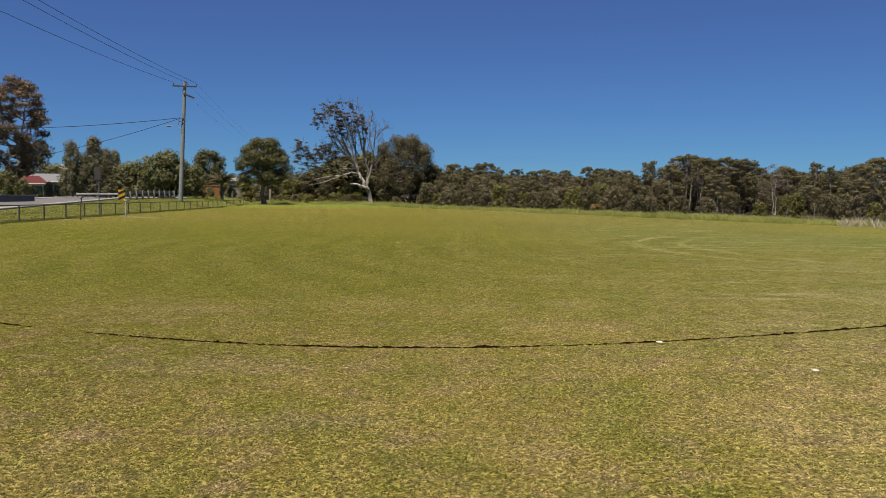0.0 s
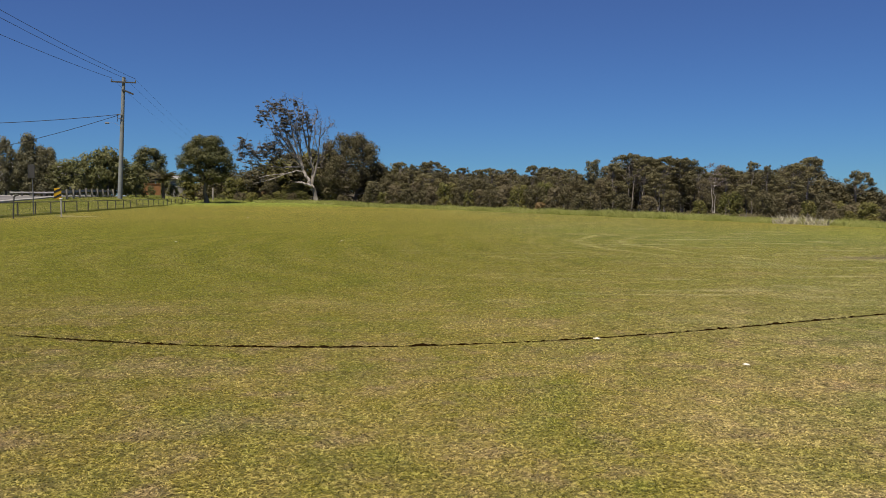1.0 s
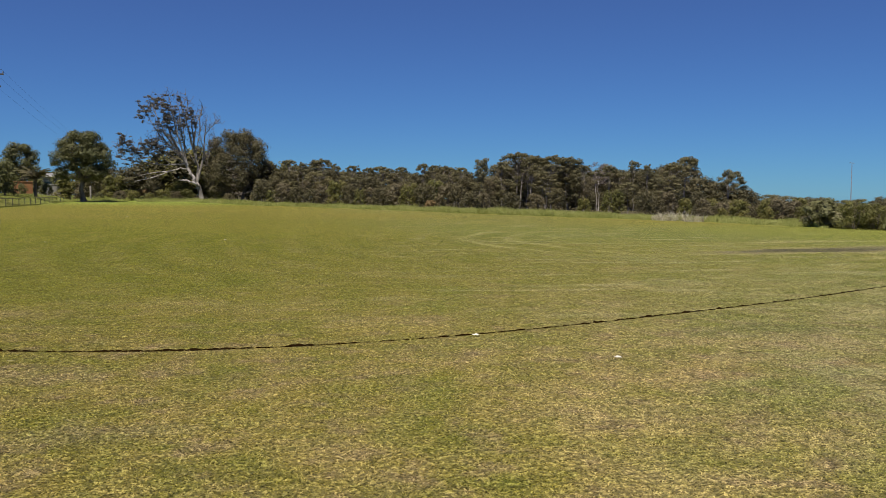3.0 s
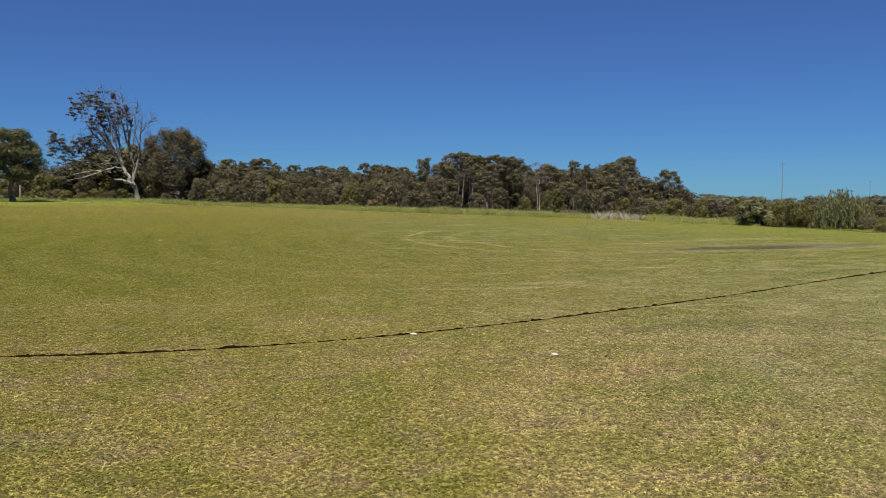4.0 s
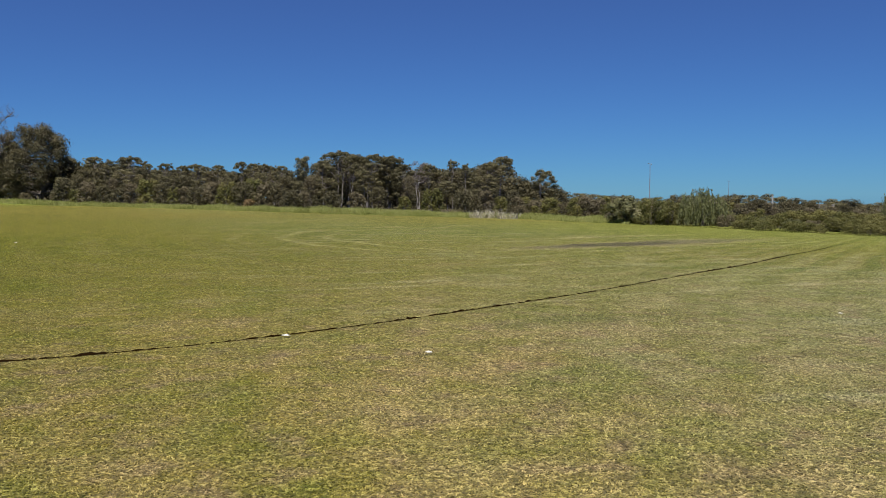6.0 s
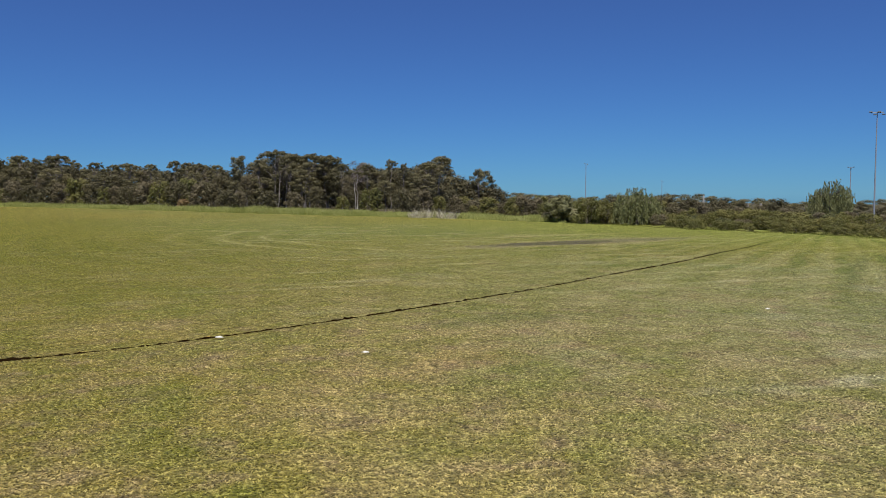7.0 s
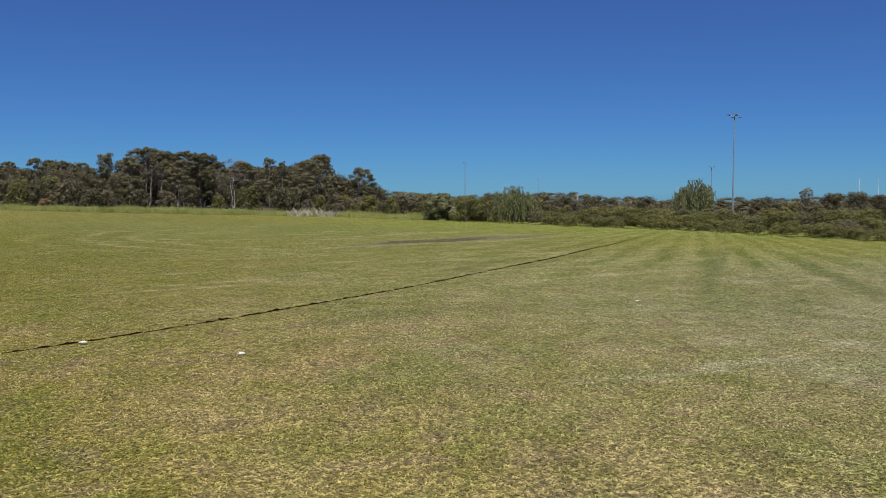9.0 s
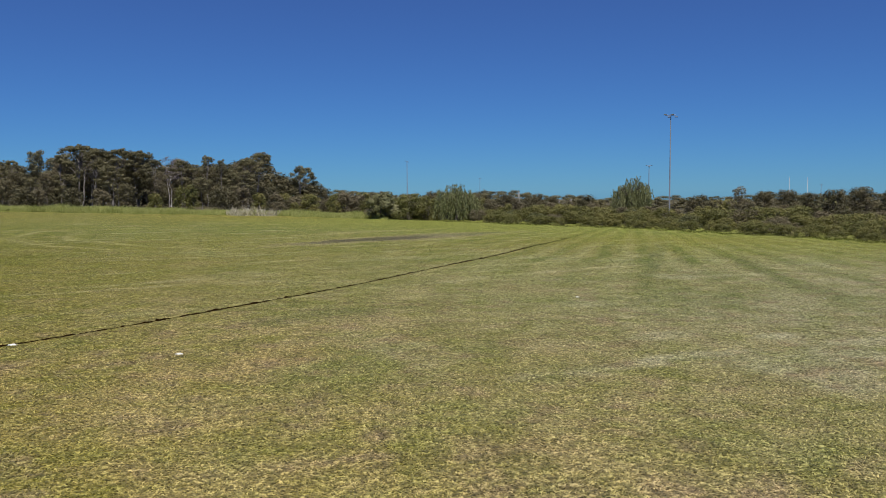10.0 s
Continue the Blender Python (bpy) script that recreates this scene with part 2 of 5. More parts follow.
    # tan, bleached and grey-green worn patches near the crack
    for cx, cy, rx, ry, turn, k, col in ((3.0, 5.15, 1.15, 0.42, 8, 0.62, (0.345, 0.235, 0.105)), (2.6, 5.0, 0.5, 0.22, 0, 0.5, (0.42, 0.31, 0.16)), (3.5, 6.05, 0.8, 0.25, 10, 0.45, (0.35, 0.27, 0.12)),
                                         (4.55, 3.5, 0.75, 0.13, -10, 0.75, (0.46, 0.42, 0.27)), (5.3, 3.4, 0.5, 0.13, -15, 0.6, (0.44, 0.42, 0.28)), (5.7, 4.07, 0.55, 0.16, -10, 0.6, (0.43, 0.40, 0.25)),
                                         (6.5, 3.45, 0.35, 0.14, -20, 0.75, (0.46, 0.44, 0.29)), (6.9, 2.9, 0.7, 0.2, -20, 0.6, (0.44, 0.42, 0.28)), (4.3, 6.6, 0.9, 0.35, 5, 0.55, (0.130, 0.142, 0.070)),
                                         (8.3, 5.6, 1.2, 0.5, 50, 0.5, (0.115, 0.150, 0.050)), (9.6, 4.9, 1.3, 0.45, 54, 0.45, (0.120, 0.155, 0.055)), (-2.7, 8.4, 1.3, 0.5, 0, 0.45, (0.27, 0.205, 0.105)),
                                         (-1.2, 9.0, 1.2, 0.4, 5, 0.4, (0.29, 0.215, 0.085)), (-1.6, 5.6, 0.9, 0.35, -5, 0.4, (0.26, 0.20, 0.12)), (-0.6, 4.2, 0.55, 0.18, 0, 0.45, (0.24, 0.19, 0.13))):
        c = mix(n, l, calc('MULTIPLY', patch(cx, cy, rx, ry, turn, 1.3), k * 0.6), c, col)
    # dead turf round the worn strip, and a fainter line beyond it
    for cx, cy, rx, ry, turn, k, soft, col in ((14.2, 17.55, 5.8, 1.00, 15.5, 0.75, 0.35, (0.330, 0.290, 0.135)), (13.4, 17.40, 4.3, 0.72, 15.5, 0.90, 0.30, (0.165, 0.140, 0.090)),
                                               (12.1, 17.05, 2.2, 0.55, 15.5, 0.95, 0.22, (0.062, 0.055, 0.048)), (17.0, 18.35, 1.6, 0.35, 15.5, 0.70, 0.4, (0.110, 0.098, 0.066)), (15.2, 20.9, 4.2, 0.40, 15.5, 0.70, 0.4, (0.32, 0.285, 0.120))):
        c = mix(n, l, calc('MULTIPLY', patch(cx, cy, rx, ry, turn, 0.75, soft), k), c, col)
    # two wheel tracks pressed into the turf
    for cx, cy, rx, ry, turn, k in ((13.2, 9.55, 6.8, 0.17, 34.7, 0.50), (11.8, 6.7, 3.5, 0.22, 39.0, 0.45)):
        c = mix(n, l, calc('MULTIPLY', patch(cx, cy, rx, ry, turn, 0.6), k), c, (0.095, 0.118, 0.034))
    # fresh green strip along the scrub
    c = mix(n, l, value_map(n, l, sep.outputs["X"], 13.5, 19.0, 0.0, 0.55), c, mix(n, l, value_map(n, l, wave, -0.8, 0.8), (0.225, 0.235, 0.045), (0.165, 0.190, 0.028)))
    # the far outfield is drier and browner
    c = mix(n, l, calc('MULTIPLY', value_map(n, l, sep.outputs["Y"], 24.0, 44.0, 0.0, 0.80), value_map(n, l, big, 0.35, 0.6, 0.5, 1.0)), c, (0.175, 0.148, 0.030))
    # hand-sized brown and green mottling of the near turf
    near = value_map(n, l, sep.outputs["Y"], 10.0, 6.0)
    mot = noise_tex(n, l, rgmap(n, l, v, (61.0, -8.0, 0)), 3.1, 4, 0.6)
    c = mix(n, l, calc('MULTIPLY', near, value_map(n, l, mot, 0.53, 0.66, 0.0, 0.62)), c, (0.235, 0.168, 0.098))
    c = mix(n, l, calc('MULTIPLY', near, value_map(n, l, mot, 0.46, 0.33, 0.0, 0.34)), c, (0.170, 0.190, 0.026))
    # streaks a stride wide, and drifts of ten metres
    stk = noise_tex(n, l, v, 1.6, 6, 0.75)
    c = mix(n, l, value_map(n, l, stk, 0.55, 0.38, 0.0, 0.40), c, (0.105, 0.130, 0.010))
    c = mix(n, l, value_map(n, l, stk, 0.60, 0.72, 0.0, 0.50), c, (0.34, 0.29, 0.12))
    c = mix(n, l, value_map(n, l, big, 0.45, 0.70, 0.0, 0.45), c, olive)
    # the unmown rise at the far end and the bank beyond the fence are greener
    c = mix(n, l, value_map(n, l, sep.outputs["Y"], 86.0, 97.0, 0.0, 0.85), c, (0.165, 0.215, 0.035))
    fx = n.new("ShaderNodeMath")
    fx.operation = 'MULTIPLY_ADD'
    l.new(sep.outputs["Y"], fx.inputs[0])
    fx.inputs[1].default_value = 0.105
    l.new(sep.outputs["X"], fx.inputs[2])
    c = mix(n, l, value_map(n, l, fx.outputs[0], -13.0, -16.0, 0.0, 0.8), c, mix(n, l, value_map(n, l, mid, 0.4, 0.62), (0.092, 0.115, 0.018), (0.170, 0.170, 0.045)))
    # leaf litter under the wood and the scrub
    wood = calc('SUBTRACT', calc('MULTIPLY_ADD', sep.outputs["Y"], 0.465, sep.outputs["X"]), 39.5)
    wood = calc('MAXIMUM', value_map(n, l, wood, 5.0, 8.5), value_map(n, l, sep.outputs["X"], 25.5, 28.0))
    c = mix(n, l, calc('MULTIPLY', wood, value_map(n, l, sep.outputs["Y"], -5.0, 5.0)), c, mix(n, l, value_map(n, l, small, 0.35, 0.65), (0.050, 0.042, 0.022), (0.095, 0.085, 0.040)))
    return c, v


def turf_mat():
    """The turf itself: mats of lying stalks, with the shade in the gaps between them put into the colour."""
    m, n, l, b = node_mat("turf", 0.9, 0.0, 0.1)
    c, v = turf_colour(n, l)
    # painted shade: the turf's own colour, darkened for the hollows between stalks
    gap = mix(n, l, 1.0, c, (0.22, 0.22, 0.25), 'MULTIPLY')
    stalk = mix(n, l, 0.14, mix(n, l, 1.0, c, (2.5, 2.4, 2.5), 'MULTIPLY'), (0.58, 0.50, 0.25))
    fine = noise_tex(n, l, v, 22.0, 3, 0.7)
    tiny = n.new("ShaderNodeTexNoise")
    tiny.inputs["Scale"].default_value = 85.0
    tiny.inputs["Detail"].default_value = 2.5
    tiny.inputs["Distortion"].default_value = 1.2
    l.new(v, tiny.inputs["Vector"])
    t = tiny.outputs["Fac"]
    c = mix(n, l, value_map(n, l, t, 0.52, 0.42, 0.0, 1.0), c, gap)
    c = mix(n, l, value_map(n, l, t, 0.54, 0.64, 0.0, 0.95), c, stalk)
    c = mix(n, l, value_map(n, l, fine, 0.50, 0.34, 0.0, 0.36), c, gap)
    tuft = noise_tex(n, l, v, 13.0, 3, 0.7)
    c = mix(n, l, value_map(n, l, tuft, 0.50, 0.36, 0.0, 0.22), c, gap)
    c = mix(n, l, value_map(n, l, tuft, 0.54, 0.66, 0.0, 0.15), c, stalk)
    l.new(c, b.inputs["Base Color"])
    add_bump(n, l, b, t, 0.9, 0.02)
    return m


def turf_blade_mat():
    """Single blades: the turf's colour where they stand, each one lighter or darker, some bleached."""
    m, n, l, b = node_mat("turf_blade", 0.5, 0.0, 0.35)
    c, v = turf_colour(n, l)
    g = n.new("ShaderNodeNewGeometry")
    clump = value_map(n, l, noise_tex(n, l, v, 36.0, 2, 0.6), 0.36, 0.64)   # tufts one to three centimetres wide
    part_of = n.new("ShaderNodeMath")
    part_of.operation = 'MULTIPLY_ADD'
    part_of.inputs[1].default_value = 0.38
    l.new(g.outputs["Random Per Island"], part_of.inputs[0])
    l.new(value_map(n, l, clump, 0.0, 1.0, 0.0, 0.62), part_of.inputs[2])
    r = value_map(n, l, part_of.outputs[0], 0.12, 0.88)
    # dark blades and tufts carry the shade between blades in their colour
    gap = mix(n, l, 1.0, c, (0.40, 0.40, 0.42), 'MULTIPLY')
    stalk = mix(n, l, 0.20, mix(n, l, 1.0, c, (2.50, 2.43, 2.40), 'MULTIPLY'), (0.60, 0.51, 0.28))
    ln = n.new("ShaderNodeVectorMath")
    ln.operation = 'LENGTH'
    l.new(v, ln.inputs[0])
    sx = n.new("ShaderNodeSeparateXYZ")
    l.new(v, sx.inputs[0])
    kk = n.new("ShaderNodeMath")
    kk.operation = 'MULTIPLY'
    l.new(value_map(n, l, ln.outputs["Value"], 3.5, 18.0, 1.0, 0.45), kk.inputs[0])
    l.new(value_map(n, l, sx.outputs["X"], 3.0, 8.0, 1.0, 0.50), kk.inputs[1])
    k = kk.outputs[0]     # tone contrast: full near the origin, weaker further out and to the right
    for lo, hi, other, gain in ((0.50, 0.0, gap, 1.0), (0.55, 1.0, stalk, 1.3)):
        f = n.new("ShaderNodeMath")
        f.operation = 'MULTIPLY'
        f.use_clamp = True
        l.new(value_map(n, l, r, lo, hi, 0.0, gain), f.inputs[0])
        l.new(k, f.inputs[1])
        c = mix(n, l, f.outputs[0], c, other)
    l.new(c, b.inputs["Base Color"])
    t = n.new("ShaderNodeBsdfTranslucent")
    l.new(c, t.inputs["Color"])
    s = n.new("ShaderNodeMixShader")
    s.inputs[0].default_value = 0.12
    l.new(b.outputs[0], s.inputs[1])
    l.new(t.outputs[0], s.inputs[2])
    l.new(s.outputs[0], n["Material Output"].inputs["Surface"])
    return m


def blade_mat(name, stops, scale=0.42):
    m, n, l, b = node_mat(name, 0.6, 0.0, 0.2)
    g = n.new("ShaderNodeNewGeometry")
    v = coord(n, l, (1, 1, 1))
    f = noise_tex(n, l, v, scale, 5, 0.62)
    a = n.new("ShaderNodeMath")
    a.operation = 'MULTIPLY_ADD'
    l.new(g.outputs["Random Per Island"], a.inputs[0])
    a.inputs[1].default_value = 0.5
    l.new(value_map(n, l, f, 0.25, 0.8, -0.05, 0.55), a.inputs[2])
    c = ramp(n, l, a.outputs[0], stops)
    l.new(c, b.inputs["Base Color"])
    t = n.new("ShaderNodeBsdfTranslucent")
    l.new(c, t.inputs["Color"])
    s = n.new("ShaderNodeMixShader")
    s.inputs[0].default_value = 0.25
    l.new(b.outputs[0], s.inputs[1])
    l.new(t.outputs[0], s.inputs[2])
    l.new(s.outputs[0], n["Material Output"].inputs["Surface"])
    return m


M_TURF = turf_mat()
M_BLADE = turf_blade_mat()
M_REED = blade_mat("reed_blade", [(0.05, (0.17, 0.20, 0.040)), (0.5, (0.315, 0.335, 0.095)), (1.0, (0.46, 0.45, 0.19))])
M_VERGE = blade_mat("verge_blade", [(0.05, (0.085, 0.105, 0.018)), (0.5, (0.140, 0.155, 0.030)), (1.0, (0.25, 0.23, 0.075))])
M_DRYREED = blade_mat("dry_reed_blade", [(0.0, (0.34, 0.30, 0.21)), (1.0, (0.62, 0.57, 0.45))])
M_GUM = leaf_mat("gum_leaf", (0.095, 0.089, 0.048), (0.196, 0.175, 0.085), (0.251, 0.212, 0.112))
M_GUMRED = leaf_mat("bronze_gum_leaf", (0.084, 0.077, 0.066), (0.168, 0.155, 0.135), (0.200, 0.182, 0.160))
M_BRONZE = leaf_mat("red_bronze_leaf", (0.123, 0.088, 0.063), (0.185, 0.136, 0.088), (0.227, 0.153, 0.100))
M_OAK = leaf_mat("she_oak_leaf", (0.089, 0.083, 0.043), (0.134, 0.117, 0.060), (0.143, 0.113, 0.062))
M_DARK = leaf_mat("dense_leaf", (0.086, 0.094, 0.040), (0.135, 0.136, 0.058), (0.150, 0.133, 0.063))
M_SCRUB = leaf_mat("scrub_leaf", (0.103, 0.109, 0.034), (0.209, 0.196, 0.061), (0.260, 0.211, 0.076))
M_GREY = leaf_mat("grey_scrub_leaf", (0.147, 0.123, 0.073), (0.185, 0.158, 0.092), (0.188, 0.154, 0.093))
M_CONIFER = leaf_mat("conifer_leaf", (0.112, 0.108, 0.066), (0.198, 0.184, 0.100), (0.215, 0.187, 0.108))
M_ROADSIDE = leaf_mat("roadside_leaf", (0.095, 0.103, 0.040), (0.178, 0.178, 0.074), (0.206, 0.190, 0.088))
M_MAUVE = leaf_mat("bare_twig_leaf", (0.13, 0.105, 0.105), (0.26, 0.215, 0.205), (0.32, 0.27, 0.25))
M_PALE = leaf_mat("pale_flower_leaf", (0.09, 0.10, 0.04), (0.24, 0.23, 0.11), (0.52, 0.47, 0.31))
M_WILLOW = leaf_mat("willow_leaf", (0.142, 0.155, 0.062), (0.250, 0.260, 0.117), (0.288, 0.278, 0.142))
M_TAN = leaf_mat("dead_bracken_leaf", (0.17, 0.11, 0.05), (0.30, 0.21, 0.10), (0.34, 0.25, 0.14))
M_BARK = bark_mat("grey_bark", (0.07, 0.058, 0.047), (0.21, 0.18, 0.15))
M_GREYBARK = bark_mat("grey_gum_bark", (0.105, 0.093, 0.085), (0.31, 0.28, 0.255), 1.6)
M_WHITEBARK = bark_mat("pale_gum_bark", (0.13, 0.115, 0.105), (0.45, 0.41, 0.385), 2.2)
M_ASPHALT = plain_mat("asphalt", (0.135, 0.13, 0.13), 0.9, 0, 0.2, 0.8, 0.5)
M_CONCRETE = plain_mat("concrete", (0.30, 0.29, 0.275), 0.85, 0, 0.25, 1.2, 0.4)
M_GALV = plain_mat("galvanised_steel", (0.50, 0.51, 0.52), 0.45, 0.7, 0.2, 5.0, 0.1)
M_MAST = plain_mat("dull_galvanised_steel", (0.25, 0.275, 0.325), 0.6, 0.2, 0.2, 1.0, 0.1)
M_LAMP = plain_mat("grey_lamp_casing", (0.13, 0.135, 0.14), 0.6, 0.2, 0.2, 4.0, 0.1)
M_RAIL = plain_mat("weathered_rail_steel", (0.34, 0.34, 0.335), 0.6, 0.3, 0.18, 3.0, 0.1)
M_DARKSTEEL = plain_mat("dark_pipe_steel", (0.065, 0.063, 0.060), 0.6, 0.1, 0.3, 8.0, 0.2)
M_TIMBER = plain_mat("weathered_timber", (0.19, 0.175, 0.155), 0.85, 0, 0.3, 3.0, 0.5)
M_POLE = plain_mat("silvered_timber", (0.185, 0.20, 0.20), 0.85, 0, 0.25, 2.0, 0.5)
M_WHITE = plain_mat("white_paint", (0.74, 0.73, 0.70), 0.55, 0, 0.12, 4.0, 0.1)
M_YELLOW = plain_mat("yellow_paint", (0.50, 0.29, 0.02), 0.5, 0, 0.12, 4.0, 0.1)
M_BLACK = plain_mat("black_rubber", (0.02, 0.02, 0.02), 0.6, 0, 0.3, 5.0, 0.1)
M_RED = plain_mat("red_roof_sheet", (0.11, 0.028, 0.026), 0.55, 0, 0.2, 2.0, 0.2)
M_ROOFWHITE = plain_mat("pale_roof_sheet", (0.21, 0.215, 0.225), 0.5, 0.1, 0.12, 2.0, 0.2)
M_WALLCREAM = plain_mat("cream_weatherboard", (0.36, 0.34, 0.31), 0.75, 0, 0.12, 2.0, 0.2)
M_BRICK = plain_mat("orange_brick", (0.42, 0.20, 0.09), 0.85, 0, 0.25, 5.0, 0.4)
M_DARKWALL = plain_mat("dark_grey_block", (0.085, 0.088, 0.092), 0.85, 0, 0.2, 2.0, 0.2)
M_GREYWALL = plain_mat("grey_render", (0.19, 0.19, 0.19), 0.8, 0, 0.15, 2.0, 0.2)
M_GLASS, _n, _l, _b = node_mat("window_glass", 0.06, 0.0, 0.5)
_b.inputs["Base Color"].default_value = (0.03, 0.035, 0.04, 1)
# near-black soil: the shade down inside the crack is painted into it
M_SHADED_SOIL = plain_mat("shaded_crack_soil", (0.014, 0.008, 0.003), 1.0, 0, 0.35, 9.0, 0.6, 0.0)
M_DUST = plain_mat("dry_earth", (0.225, 0.20, 0.085), 0.95, 0, 0.3, 1.5, 0.4)
M_PAPER = plain_mat("white_plastic", (0.64, 0.63, 0.60), 0.4, 0, 0.08, 20.0, 0.1)
M_WIRE = plain_mat("wire", (0.03, 0.03, 0.032), 0.6, 0.3, 0.2, 5.0, 0.0)

# ---------------------------------------------------------------- geometry helpers
def polar(az, d):
    return d * sin(radians(az)), d * cos(radians(az))


def smooth(a, b, x):
    t = np.clip((np.asarray(x, float) - a) / (b - a), 0, 1)
    return t * t * (3 - 2 * t)


def fence_x(y):
    return -18.7 - 0.105 * (np.asarray(y, float) - 37.0)


def ground_z(x, y):
    """Height of the ground: a level playing field, a road bank beyond the fence, a low rise at the far end, low land to the right."""
    x, y = np.asarray(x, float), np.asarray(y, float)
    z = -0.012 * (np.sqrt(x * x + 52.0) + x - 7.2) / 2
    off = fence_x(y) - x
    bank = np.clip(0.35 + (y - 57.0) * 0.024, 0.15, 0.95)
    z = np.where(x > 0, z, z + bank * smooth(0.3, 3.2, off))
    rise = 0.33 * smooth(88, 108, np.hypot(x, y)) * smooth(10, -8, x) * smooth(0.5, -3.0, off)
    rise = rise + 0.6 * smooth(106, 130, np.hypot(x, y)) * smooth(-11, -19, x) * smooth(-1.0, -4.0, off)
    low = smooth(40, 95, x) * 5.4
    far = smooth(160, 420, np.hypot(x, y)) * 1.5
    z = z + rise - low - far * smooth(-60, 0, x)
    return z + 0.012 * np.sin(x * 0.9 + 1.3) * np.sin(y * 0.7) * smooth(3, 12, np.hypot(x, y))


def gz(x, y):
    return float(ground_z(x, y))


def mesh_np(name, verts, faces, mat, smooth_shade=False):
    """faces: one (n, k) array of vertex numbers."""
    faces = np.asarray(faces, np.int32)
    k = faces.shape[1]
    me = bpy.data.meshes.new(name)
    me.vertices.add(len(verts))
    me.vertices.foreach_set("co", np.asarray(verts, np.float32).ravel())
    me.loops.add(faces.size)
    me.loops.foreach_set("vertex_index", faces.ravel())
    me.polygons.add(len(faces))
    me.polygons.foreach_set("loop_start", np.arange(0, faces.size, k, dtype=np.int32))
    if smooth_shade:
        me.polygons.foreach_set("use_smooth", np.ones(len(faces), bool))
    me.update(calc_edges=True)
    me.materials.append(mat)
    return me


def part(name, bm, material, parent, label=""):
    """One mesh object under a thing, from a bmesh or a ready mesh."""
    if isinstance(bm, bmesh.types.BMesh):
        me = bpy.data.meshes.new(name)
        bm.to_mesh(me)
        bm.free()
        me.materials.append(material)
    else:
        me = bm
    ob = new(name, me)
    ob.parent = parent
    if label:
        tagged(ob, label)
    return ob


def thing(name, m, label, category, group="", kind=""):
    ob = new(name)
    ob.empty_display_size = 0.2
    ob.matrix_world = m
    return tagged(ob, label, category, group, kind)


def box(bm, cx, cy, cz, sx, sy, sz, bevel=0.0, m=None):
    mt = Matrix.Translation((cx, cy, cz)) @ Matrix.Diagonal((sx, sy, sz, 1))
    if m is not None:
        mt = m @ mt
    r = bmesh.ops.create_cube(bm, size=1.0, matrix=mt)
    if bevel:
        es = list({e for v in r["verts"] for e in v.link_edges})
        bmesh.ops.bevel(bm, geom=es, offset=bevel, segments=2, affect='EDGES', profile=0.5)
    return bm


def tube_np(paths, sides=6):
    """Tapered tubes along polylines: paths is a list of (points, radii)."""
    vs, fs, base = [], [], 0
    ang = np.arange(sides) * 2 * pi / sides
    for pts, rad in paths:
        pts, rad = np.asarray(pts, float), np.asarray(rad, float)
        tang = np.gradient(pts, axis=0)
        tang /= np.linalg.norm(tang, axis=1)[:, None] + 1e-9
        ref = np.where(np.abs(tang[:, 2:3]) > 0.9, np.array([[1.0, 0, 0]]), np.array([[0, 0, 1.0]]))
        a = np.cross(tang, ref)
        a /= np.linalg.norm(a, axis=1)[:, None] + 1e-9
        b = np.cross(tang, a)
        for i in range(len(pts)):
            vs.append(pts[i] + rad[i] * (np.cos(ang)[:, None] * a[i] + np.sin(ang)[:, None] * b[i]))
        for i in range(len(pts) - 1):
            for j in range(sides):
                k = (j + 1) % sides
                fs.append((base + i * sides + j, base + i * sides + k, base + (i + 1) * sides + k, base + (i + 1) * sides + j))
        base += len(pts) * sides
    return np.concatenate(vs), np.array(fs)


def tube_mesh(name, paths, mat, sides=6):
    v, f = tube_np(paths, sides)
    return mesh_np(name, v, f, mat, True)


# ---------------------------------------------------------------- trees
def bent(a, b, n, wob, rng):
    """A wandering line from a to b."""
    a, b = np.array(a, float), np.array(b, float)
    t = np.linspace(0, 1, n)[:, None]
    p = a + (b - a) * t
    L = np.linalg.norm(b - a)
    j = rng.normal(0, wob * L, (n, 3))
    j[0] = 0
    j[-1] *= 0.3
    return p + j


